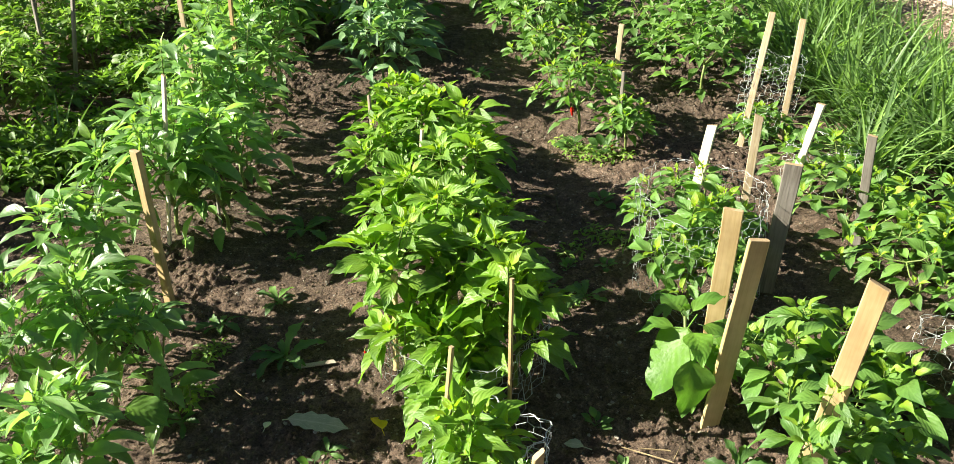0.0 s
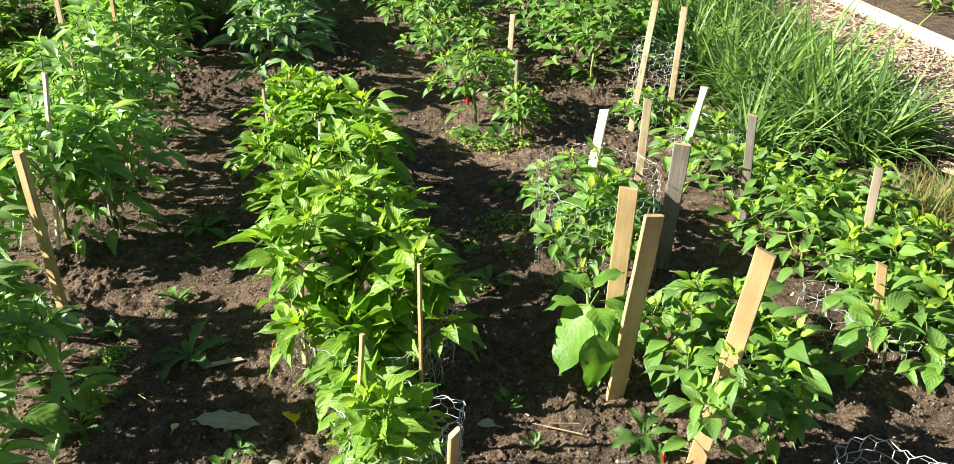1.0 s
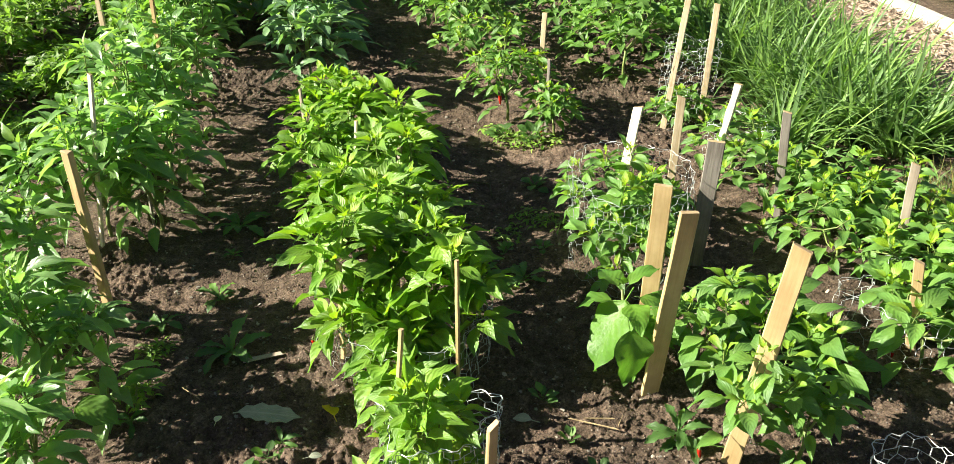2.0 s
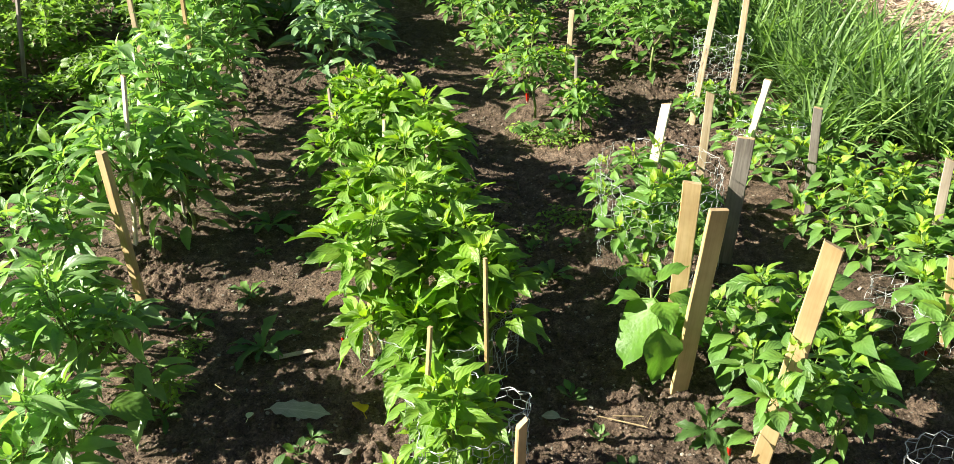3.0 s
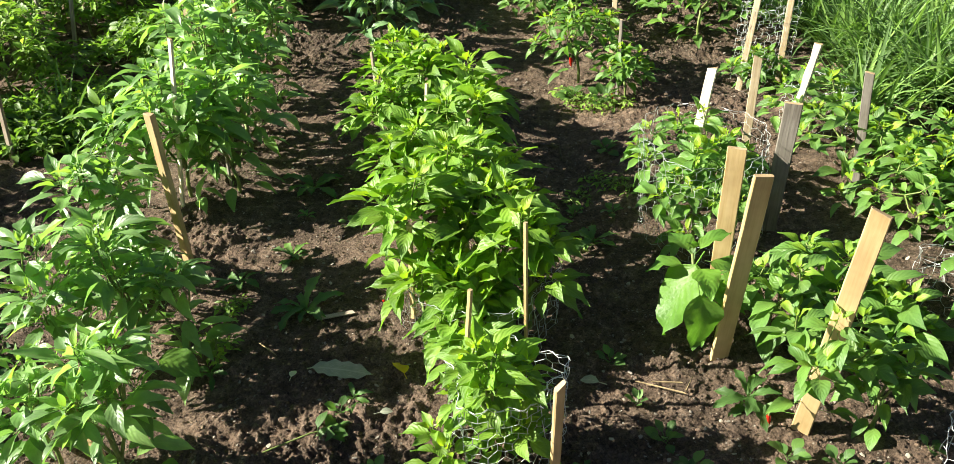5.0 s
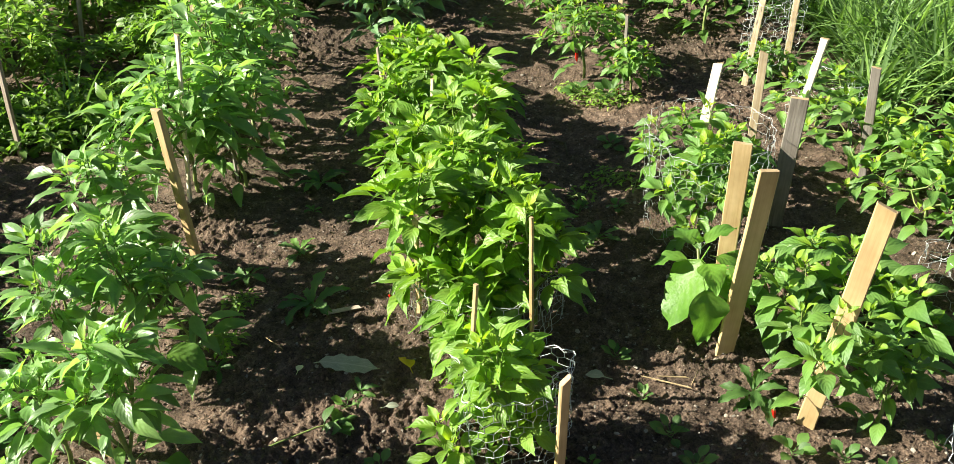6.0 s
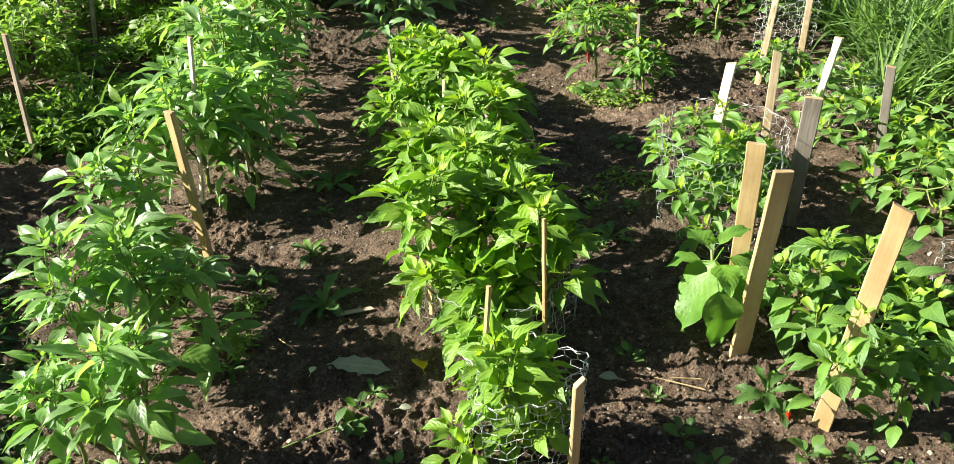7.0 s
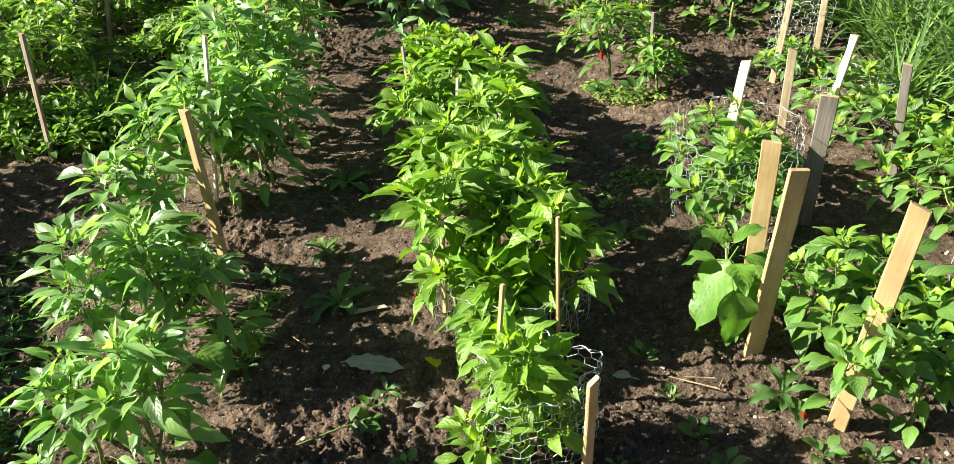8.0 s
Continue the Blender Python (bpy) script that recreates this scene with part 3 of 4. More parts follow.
stake("wooden_stake", (0.472, 1.98, 0), (0.517, 1.98, 0.350), 0.025, 0.006, WOOD_WHITE, "bleached lath stake at the back of a wire cage", -38, seed=5, cut=0.3)
stake("wooden_stake", (0.640, 2.05, 0), (0.646, 2.05, 0.345), 0.022, 0.007, WOOD_PALE, "slim bleached lath stake beside a wire cage", -18, seed=6, cut=-0.3)
stake("wooden_stake", (0.795, 2.20, 0), (0.848, 2.20, 0.318), 0.020, 0.012, WOOD_WHITE, "pale wavy broken lath stake among wire and leaves", -35, seed=7, ragged=0.12, cut=0.1)
stake("wooden_stake", (0.924, 1.99, 0), (0.904, 1.99, 0.317), 0.023, 0.008, WOOD_GREY, "greyish lath stake rising from low bushy plants", -28, seed=8, cut=-0.2)
stake("wooden_stake", (1.12, 1.72, 0), (1.105, 1.72, 0.29), 0.021, 0.008, WOOD_BLEACHED, "short weathered stake nearly hidden in leaves", -28, seed=9, cut=-0.4)
stake("wooden_stake", (1.001, 1.41, 0), (0.967, 1.41, 0.226), 0.021, 0.010, WOOD_TAN, "short stake with wire wound round it", -28, seed=10, cut=-0.5)
stake("wooden_stake", (0.788, 2.67, 0), (0.828, 2.67, 0.432), 0.020, 0.008, WOOD_PALE, "tall slim stake holding a wire cage", -25, seed=11)
stake("wooden_stake", (0.929, 2.72, 0), (0.940, 2.72, 0.396), 0.021, 0.008, WOOD_PALE, "slim pale stake behind a wire cage", -25, seed=12)
stake("wooden_stake", (0.390, 2.90, 0), (0.406, 2.90, 0.334), 0.018, 0.008, WOOD_PALE, "pale stake in the middle of a pepper plant", -25, seed=13)
stake("wooden_stake", (0.384, 2.65, 0), (0.389, 2.65, 0.255), 0.011, 0.006, WOOD_GREY, "thin brownish stick beside a small pepper plant", -38, seed=14)
stake("wooden_stake", (-0.748, 1.67, 0), (-0.748, 1.67, 0.425), 0.026, 0.014, WOOD_TAN, "tan square stake with a split top beside tall peppers", -32, seed=15, notch=0.02)
stake("wooden_stake", (-0.862, 1.97, 0), (-0.783, 1.97, 0.485), 0.018, 0.006, WOOD_WHITE, "pale narrow stake among tall pepper plants", -48, seed=16)
stake("wooden_stake", (-0.764, 2.10, 0), (-0.748, 2.10, 0.323), 0.008, 0.006, WOOD_GREY, "thin grey stick between pepper stems", -38, seed=17)
stake("wooden_stake", (-1.50, 2.33, 0), (-1.455, 2.33, 0.398), 0.019, 0.010, WOOD_BLEACHED, "greyish-brown stake among weeds and leafy herbs", -25, seed=18)
stake("wooden_stake", (-0.738, 1.08, 0), (-0.762, 1.08, 0.235), 0.026, 0.012, WOOD_TAN, "tan stake half hidden by pepper leaves", -25, seed=19)
stake("wooden_stake", (-1.079, 2.9, 0), (-1.07, 2.9, 0.46), 0.020, 0.008, WOOD_PALE, "pale stake in the row of tall peppers", -20, seed=20)
stake("wooden_stake", (-0.856, 2.7, 0), (-0.835, 2.7, 0.48), 0.015, 0.008, WOOD_TAN, "tan stick among tall peppers", -25, seed=21)
stake("wooden_stake", (-1.708, 3.1, 0), (-1.681, 3.1, 0.42), 0.018, 0.010, WOOD_GREY, "grey stake in dense herb foliage", -38, seed=22)
stake("wooden_stake", (-1.616, 3.1, 0), (-1.528, 3.1, 0.43), 0.018, 0.010, WOOD_GREY, "grey leaning stake behind herb foliage", -38, seed=23)
stake("wooden_stake", (0.032, 1.30, 0), (0.0375, 1.30, 0.346), 0.0075, 0.006, WOOD_NEW, "thin bamboo-coloured stick through a pepper plant", -38, seed=24)
stake("wooden_stake", (-0.092, 1.20, 0), (-0.063, 1.20, 0.275), 0.0085, 0.007, WOOD_NEW, "thin stick leaning in a pepper plant", -38, seed=25)
stake("wooden_stake", (0.062, 0.965, 0), (0.075, 0.965, 0.262), 0.016, 0.010, WOOD_NEW, "narrow yellow stake beside a wire-caged pepper", 20, seed=26, cut=0.9)
stake("wooden_stake", (-0.218, 2.05, 0), (-0.187, 2.05, 0.312), 0.009, 0.006, WOOD_PALE, "thin pale stick rising from pepper leaves", -38, seed=27)
stake("wooden_stake", (-0.100, 2.1, 0), (-0.078, 2.1, 0.276), 0.017, 0.006, WOOD_BLEACHED, "short flat stake among pepper leaves", -38, seed=28)
stake("wooden_stake", (-0.345, 2.25, 0), (-0.349, 2.25, 0.330), 0.010, 0.006, WOOD_BLEACHED, "short pinkish-grey stick at a pepper plant", -38, seed=29, cut=0.5)
stake("wooden_stake", (-0.205, 1.47, 0), (-0.193, 1.47, 0.245), 0.012, 0.007, WOOD_NEW, "stub of a stick showing between leaves", -38, seed=30)


# ---- wire netting ----
def wire_cage(x, y, radius, height, seed, label, cell=0.026, arc=1.0, start=0.0, wobble=0.012, squash=1.0, lean=(0, 0), gauge=0.0005, z0=0.0):
    """A roll of hexagonal wire netting set up on the soil, dented and out of round."""
    r = rnd(seed)
    around = max(6, round(2 * math.pi * radius * arc / cell))
    up = max(2, round(height / (cell * 0.75)))
    ph = [r.uniform(0, 6.28) for _ in range(4)]

    def bent(u, v):
        a = start + 2 * math.pi * arc * u
        rr = radius + wobble * (math.sin(3 * a + ph[0]) + 0.7 * math.sin(5 * a + 9 * v + ph[1])) + 0.4 * wobble * math.sin(17 * a + 30 * v + ph[2])
        zz = v * (1 + 0.25 * wobble / radius * math.sin(4 * a + ph[3]))
        return (rr * math.cos(a) + lean[0] * v, rr * math.sin(a) * squash + lean[1] * v, zz)

    g = Geo()
    row = height / up
    for j in range(up):
        for i in range(around):
            off = 0.5 * (j % 2)
            u0, u1 = (i + off) / around, (i + 0.5 + off) / around
            um = (i + 1 + off) / around
            z1 = j * row
            a, b, c = bent(u0, z1 + row * 0.62), bent(u1, z1 + row * 0.35), bent(um, z1 + row * 0.62)
            if arc < 1 and i == around - 1 and off:
                continue
            g.tube([a, b, c], [gauge] * 3, 3, cap=False)
            if j:
                g.tube([b, bent(u1, z1 - row * 0.38)], [gauge * 1.5] * 2, 3, cap=False)
    cage = thing("wire_cage", x, y, gz(x, y) + z0, label, "wire cage", "wire cages round plants")
    part("netting", g.mesh("wire_netting", WIRE, False), cage)
    # the twisted selvedge along the top
    edge = Geo()
    turns = [bent(k / (3 * around), height - 0.3 * row + 0.0012 * math.sin(2.1 * k)) for k in range(int(3 * around) + 1)]
    edge.tube(turns, [gauge * 1.3] * len(turns), 4, cap=False)
    part("selvedge_wire", edge.mesh("selvedge_wire", WIRE, False), cage)
    return cage


wire_cage(-0.012, 1.075, 0.092, 0.19, 1, "low galvanised wire netting cage round a small pepper", cell=0.024, gauge=0.0006)
wire_cage(-0.055, 1.43, 0.155, 0.15, 2, "low wire netting round pepper plants in the row", squash=0.8, gauge=0.00045)
wire_cage(0.475, 1.84, 0.145, 0.26, 3, "galvanised wire netting cage bulging round a pepper plant", cell=0.028, squash=1.2, gauge=0.0004)
wire_cage(0.85, 2.70, 0.080, 0.29, 4, "tall open wire netting cage on two stakes", cell=0.032, lean=(0.05, 0), gauge=0.0004)
wire_cage(0.91, 2.30, 0.085, 0.15, 5, "crumpled wire netting half hidden in leaves")
wire_cage(1.01, 1.45, 0.13, 0.12, 6, "crushed wire netting among low bushy plants", wobble=0.02, cell=0.03)
wire_cage(0.80, 0.985, 0.085, 0.10, 7, "low wire netting cage on bare soil", wobble=0.012, cell=0.03, gauge=0.0007)

# ---- pepper rows ----
TALL = "tall pepper plant with long smooth glossy green leaves"
# very broad old leaves low on the nearest plant
BROAD = [((0.03, 0.13, 0.19), (0.9, -0.1, -0.25), 0.70), ((0.04, 0.0, 0.06), (0.9, -0.35, -0.2), 0.55)]
TALL_ROW = [
    (-0.82, 0.95, 0.15, 0.04, 101, 2), (-0.66, 1.02, 0.36, 0.07, 102, 10), (-0.80, 1.05, 0.29, 0.05, 103, 5), (-0.74, 1.32, 0.34, 0.05, 104, 7),
    (-0.86, 1.29, 0.33, 0.06, 113, 7), (-0.65, 1.33, 0.28, 0.04, 105, 4), (-0.82, 1.48, 0.26, 0.07, 118, 7), (-0.88, 1.60, 0.35, 0.09, 116, 9), (-0.98, 1.98, 0.34, 0.07, 117, 5), (-0.85, 2.02, 0.42, 0.14, 106, 12), (-0.73, 2.06, 0.38, 0.12, 107, 12),
    (-0.89, 2.32, 0.46, 0.15, 108, 12), (-0.76, 2.34, 0.44, 0.13, 109, 11), (-0.92, 2.68, 0.47, 0.14, 110, 10), (-0.79, 2.70, 0.46, 0.13, 111, 10),
    (-0.92, 3.04, 0.48, 0.14, 112, 9), (-0.81, 3.06, 0.48, 0.13, 114, 9),
]
for x, y, h, s, seed, tips in TALL_ROW:
    pepper(x, y, h, s, seed, SMOOTH, TALL, "peppers in the tall row", 0.76 if y < 1.2 else 0.84 if y < 1.6 else 0.94, tips=tips, nodes=4 if y < 2.5 else 3, whorl=11 if y < 2.5 else 9, rise=-4 if y > 1.5 else 4, dome=0.5 if y > 1.6 else 0.3, stem_part=0.2, droop=0.1, low=6 if tips < 6 else (10 if y < 1.6 else (12 if y < 2.5 else 8)), extra=BROAD if seed == 102 else ())

CRINKLE = "bushy pepper plant with bright crinkled yellow-green leaves"
MIDDLE_ROW = [
    (-0.025, 1.06, 0.30, 0.075, 201, 11), (0.025, 1.085, 0.17, 0.025, 212, 3), (-0.115, 1.015, 0.13, 0.03, 214, 2), (-0.015, 1.06, 0.14, 0.04, 216, 4),
    (0.045, 1.44, 0.33, 0.095, 202, 6), (-0.07, 1.38, 0.21, 0.06, 215, 5), (-0.06, 1.27, 0.17, 0.035, 217, 4), (-0.17, 1.43, 0.22, 0.06, 203, 5), (-0.02, 1.54, 0.35, 0.12, 204, 10),
    (-0.18, 1.55, 0.35, 0.12, 205, 10), (-0.09, 1.70, 0.37, 0.13, 206, 12), (-0.24, 1.92, 0.29, 0.10, 207, 9), (-0.11, 2.00, 0.31, 0.11, 208, 10),
    (-0.31, 2.17, 0.31, 0.10, 209, 10), (-0.09, 2.22, 0.30, 0.10, 210, 10), (-0.21, 2.38, 0.32, 0.11, 211, 10), (-0.31, 2.60, 0.27, 0.11, 213, 9),
]
for x, y, h, s, seed, tips in MIDDLE_ROW:
    pepper(x, y, h, s, seed, CRINKLED, CRINKLE, "peppers in the middle row", 1.0 if y > 1.2 else 0.72, tips=tips, whorl=13, nodes=2 if y > 1.1 else 1, rise=-2 if y > 1.2 else -8, low=5 if y > 1.2 else 3)

DARK = "pepper plant with broad bluish deep green leaves"
for x, y, h, s, seed in [(-0.43, 3.10, 0.38, 0.17, 221), (-0.50, 3.52, 0.38, 0.17, 222)]:
    pepper(x, y, h, s, seed, DEEP, DARK, "peppers in the middle row", 1.0, tips=11, whorl=9, rise=2, nodes=3, droop=0.1)

CAGED = "small pepper plant with bright green leaves in wire netting"
RIGHT_ROW = [
    (0.45, 1.74, 0.27, 0.12, 301), (0.52, 1.80, 0.27, 0.09, 302), (0.47, 1.97, 0.28, 0.14, 303), (0.27, 2.80, 0.34, 0.17, 304),
    (0.41, 2.64, 0.21, 0.09, 305), (0.20, 3.22, 0.38, 0.19, 306), (0.85, 2.70, 0.16, 0.10, 307),
]
for x, y, h, s, seed in RIGHT_ROW:
    pepper(x, y, h, s, seed, SMALL, CAGED, "peppers in the caged row", 1.0 if y < 2.5 else 0.88, tips=19 if s > 0.165 and y > 2.5 else 10, whorl=10, nodes=3, low=10 if y > 2.5 else 6)

LOW = "low bushy pepper plant with small bright leaves"
OUTER_ROW = [
    (0.535, 1.125, 0.27, 0.09, 401), (0.64, 1.12, 0.20, 0.05, 417), (0.52, 1.38, 0.22, 0.11, 402), (0.66, 1.43, 0.20, 0.12, 403), (0.74, 1.34, 0.15, 0.08, 404),
    (1.00, 1.36, 0.20, 0.16, 405), (1.06, 1.55, 0.20, 0.16, 406), (0.97, 1.74, 0.22, 0.17, 407), (1.13, 1.78, 0.22, 0.17, 408),
    (0.92, 2.06, 0.20, 0.16, 409), (1.10, 2.02, 0.18, 0.16, 410), (0.90, 2.30, 0.20, 0.16, 411),
    (1.20, 1.60, 0.20, 0.16, 413), (1.02, 1.90, 0.21, 0.16, 414), (1.15, 1.42, 0.18, 0.14, 415), (1.22, 1.92, 0.2, 0.15, 416),
]
for x, y, h, s, seed in OUTER_ROW:
    pepper(x, y, h, s, seed, BROADER if x < 0.8 or y < 1.5 else SMALL, LOW, "low peppers in the outer row", 0.95 if y > 1.13 else 0.76, tips=(5 if x > 0.6 and y < 1.2 else 7) if x < 0.8 or y < 1.5 else 9, whorl=10, nodes=2, dome=0.2 if y < 1.13 else 0.45, low=7 if y < 1.13 else 4)

FAR_ROW = [
    (0.74, 3.10, 0.42, 0.24, 501), (0.90, 3.45, 0.40, 0.22, 502), (0.62, 3.60, 0.42, 0.24, 503), (0.15, 3.62, 0.42, 0.24, 504),
    (0.05, 4.02, 0.42, 0.24, 505), (-0.58, 3.85, 0.38, 0.22, 506), (-0.98, 3.60, 0.50, 0.17, 507), (-1.06, 3.95, 0.50, 0.18, 508),
    (-0.10, 4.45, 0.42, 0.24, 509), (0.60, 4.10, 0.42, 0.24, 510), (-0.70, 4.30, 0.40, 0.24, 511), (-1.20, 4.10, 0.50, 0.26, 512),
]
for x, y, h, s, seed in FAR_ROW:
    pepper(x, y, h, s, seed, DEEP if x < 0 else SMALL, "bushy pepper plant at the far end of the row", "peppers at the far end", 1.0, joined=FOLIAGE, tips=22, nodes=5, low=24, dome=0.6)


# ---- broad-leaved bean plant ----
def bean_plant(x, y):
    z = gz(x, y)
    plant = thing("bean_plant", x, y, z, "bean plant with a few very broad drooping leaves", "bean plant")
    g = Geo()
    g.tube([(0, 0, -0.02), (0.01, 0, 0.09), (0.0, 0.02, 0.20)], [0.004, 0.0035, 0.003], 6)
    leaves = [
        ((0.015, 0.01, 0.215), (-0.45, -0.45, -0.78), 1.08, 0.25, 0), ((-0.005, -0.07, 0.195), (0.0, -0.55, -0.85), 0.80, -0.3, 5),
        ((0.01, 0.0, 0.14), (0.95, -0.35, -0.35), 0.80, 0.2, 2), ((0.0, 0.02, 0.20), (-0.35, 0.8, 0.1), 0.6, 0.2, 3),
        ((0.0, 0.01, 0.21), (0.5, 0.2, 0.25), 0.5, -0.3, 4), ((0.0, -0.02, 0.205), (0.15, -0.7, -0.1), 0.55, 0.0, 5),
        ((0.0, -0.02, 0.08), (0.2, -1.0, -0.5), 0.5, 0.0, 3), ((0.02, 0.0, 0.20), (0.6, -0.5, 0.0), 0.45, 0.1, 6),
        ((-0.01, 0.0, 0.19), (-0.9, 0.3, -0.2), 0.6, 0.2, 7), ((0.0, 0.01, 0.215), (-0.2, -0.3, 0.5), 0.3, 0.0, 4),
    ]
    part("stem", g.mesh("bean_stem", STEM), plant)
    for at, way, size, roll, k in leaves:
        part("leaf", BEAN["old"][k], plant, m=aim(Vector(at), way, roll, size))


bean_plant(0.365, 1.38)

# ---- weeds ----
TOOTHED = [leaf_shape(0.078, 0.023, fat=0.60, tip=0.9, fold=0.35, curl=0.8, wave=0.6, petiole=0.05, seed=s, rows=11, lobes=0.16, sway=0.25 * (s % 3 - 1)) for s in range(4)]
TOOTHED_MESH = [mesh_of("toothed_leaf", t[0], t[1], LEAF_WEED, True, t[2]) for t in TOOTHED]
ROUND = [leaf_shape(0.026, 0.018, fat=0.5, tip=0.9, fold=0.2, curl=0.5, petiole=0.4, seed=s, rows=4) for s in range(4)]
ROUND_MESH = [mesh_of("round_leaf", t[0], t[1], LEAF_WEED, True, t[2]) for t in ROUND]


def rosette_weed(x, y, size, count, seed, rise=0.55, label="toothed green dandelion rosette growing in the path", round_leaves=False):
    r = rnd(seed)
    weed = thing("weed", x, y, gz(x, y) + 0.002, label, "weed", "weeds on the soil")
    a = r.uniform(0, 6)
    for i in range(count):
        a += 2.4 + r.uniform(-0.3, 0.3)
        way = Vector((math.cos(a), math.sin(a), rise * r.uniform(0.1, 1.3)))
        me = r.choice(ROUND_MESH if round_leaves else TOOTHED_MESH)
        part("leaf", me, weed, m=aim(Vector((0, 0, 0.002 * i)), way, r.uniform(-0.3, 0.3), size * r.uniform(0.7, 1.15)))


for x, y, size, count, seed in [(-0.444, 1.508, 1.0, 9, 1), (-0.525, 2.07, 1.05, 9, 2), (-0.515, 1.73, 0.75, 8, 3), (0.216, 1.79, 0.9, 9, 4),
                                (-0.09, 3.32, 0.8, 9, 5), (-0.30, 1.215, 0.5, 6, 6), (-0.62, 1.62, 0.8, 7, 7), (0.44, 1.19, 1.0, 10, 8), (-0.60, 1.30, 0.6, 8, 9), (-0.52, 1.93, 0.4, 6, 10)]:
    rosette_weed(x, y, size, count, seed)
for x, y, size, count, seed in [(0.24, 2.67, 1.6, 12, 21), (0.33, 2.60, 1.6, 14, 22), (0.18, 1.93, 1.0, 9, 23), (0.30, 2.28, 1.4, 10, 24), (0.235, 1.19, 0.9, 6, 25),
                                (0.20, 1.31, 1.0, 7, 26), (0.27, 1.09, 1.1, 9, 27), (0.30, 1.01, 1.1, 8, 28), (0.47, 1.04, 1.2, 9, 29), (-0.40, 1.88, 0.9, 7, 30),
                                (-0.32, 1.18, 1.0, 7, 31), (-0.24, 1.03, 1.0, 7, 32), (0.13, 1.85, 0.9, 8, 33), (0.28, 1.93, 1.0, 8, 34), (0.61, 0.98, 1.0, 7, 35), (0.55, 1.02, 1.1, 8, 36), (0.12, 1.02, 0.8, 5, 37), (0.72, 1.06, 0.8, 6, 38)]:
    rosette_weed(x, y, size, count, seed, 0.9, "small round-leaved seedling on the soil", True)


def weed_clump(x, y, h, spread, seed, mat, form, size, label, n=4, name="weed_clump", category="weed"):
    pepper(x, y, h, spread, seed, form, label, "weeds beside the rows", size, joined=mat, name=name, category=category, tips=4 * n, nodes=4, branches=n)


SPROUT = "sparse yellow-green seedlings and creeping weeds on the soil"
for x, y, h, s, seed in [(0.36, 2.57, 0.06, 0.07, 671), (0.27, 2.60, 0.07, 0.06, 672), (0.27, 2.12, 0.03, 0.07, 673), (0.33, 2.07, 0.03, 0.06, 674), (0.20, 2.02, 0.025, 0.06, 675), (0.22, 2.70, 0.05, 0.05, 676), (0.14, 1.78, 0.03, 0.06, 677), (-0.60, 1.36, 0.08, 0.04, 678), (-0.61, 1.52, 0.04, 0.04, 679)]:
    weed_clump(x, y, h, s, seed, FOLIAGE_PALE, SMALL, 0.33, SPROUT, 2)
CARPET = "low carpet of small weeds on half-bare soil"
cr = rnd(640)
for k in range(18):
    weed_clump(-1.10 - 0.5 * cr.random(), 2.45 + 1.4 * cr.random(), cr.uniform(0.05, 0.12), cr.uniform(0.08, 0.14), 700 + k, FOLIAGE_PALE, SMALL, 0.7, CARPET, 3)
HERB = "dense pale green leafy herb among weeds"
hr = rnd(600)
for k in range(18):
    weed_clump(-1.55 - 0.95 * hr.random(), 2.55 + 1.7 * hr.random(), hr.uniform(0.30, 0.46), hr.uniform(0.16, 0.24), 601 + k, FOLIAGE_PALE, SMALL, 0.8, HERB, 4, "herb_plant", "herb")
for k in range(11):
    # unseen herbs added beside the rows, continuing the bed, to shade the weedy strip
    y = 1.05 + 0.115 * k
    weed_clump(-1.48 - 0.36 * (y - 1.05) - 0.1 * hr.random(), y, hr.uniform(0.33, 0.43), 0.16, 660 + k, FOLIAGE_PALE, SMALL, 0.8, HERB, 4, "herb_plant", "herb")
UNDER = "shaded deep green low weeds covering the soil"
wr = rnd(610)
for k in range(38):
    # the weedy strip beside the tall row, thicker and taller away from it
    x, y = -1.25 - 1.1 * wr.random(), 2.38 + 2.0 * wr.random()
    deep = min(1.0, (-1.2 - x) / 0.6)
    if y < 2.7:
        deep *= 0.4
    h, s, seed = (0.07 + 0.2 * deep) * wr.uniform(0.7, 1.3), wr.uniform(0.12, 0.2), 620 + k
    weed_clump(x, y, h, s, seed, FOLIAGE_WEED, SMALL, 0.85, UNDER, 5)

# low weeds in the shaded strip, its shade painted as a darker green
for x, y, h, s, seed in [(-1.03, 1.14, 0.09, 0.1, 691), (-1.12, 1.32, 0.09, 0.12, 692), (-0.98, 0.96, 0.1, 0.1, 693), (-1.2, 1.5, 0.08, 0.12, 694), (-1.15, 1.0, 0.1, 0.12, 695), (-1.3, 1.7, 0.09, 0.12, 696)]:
    weed_clump(x, y, h * 0.6, s, seed, FOLIAGE_SHADED, SMALL, 0.65, UNDER, 2)


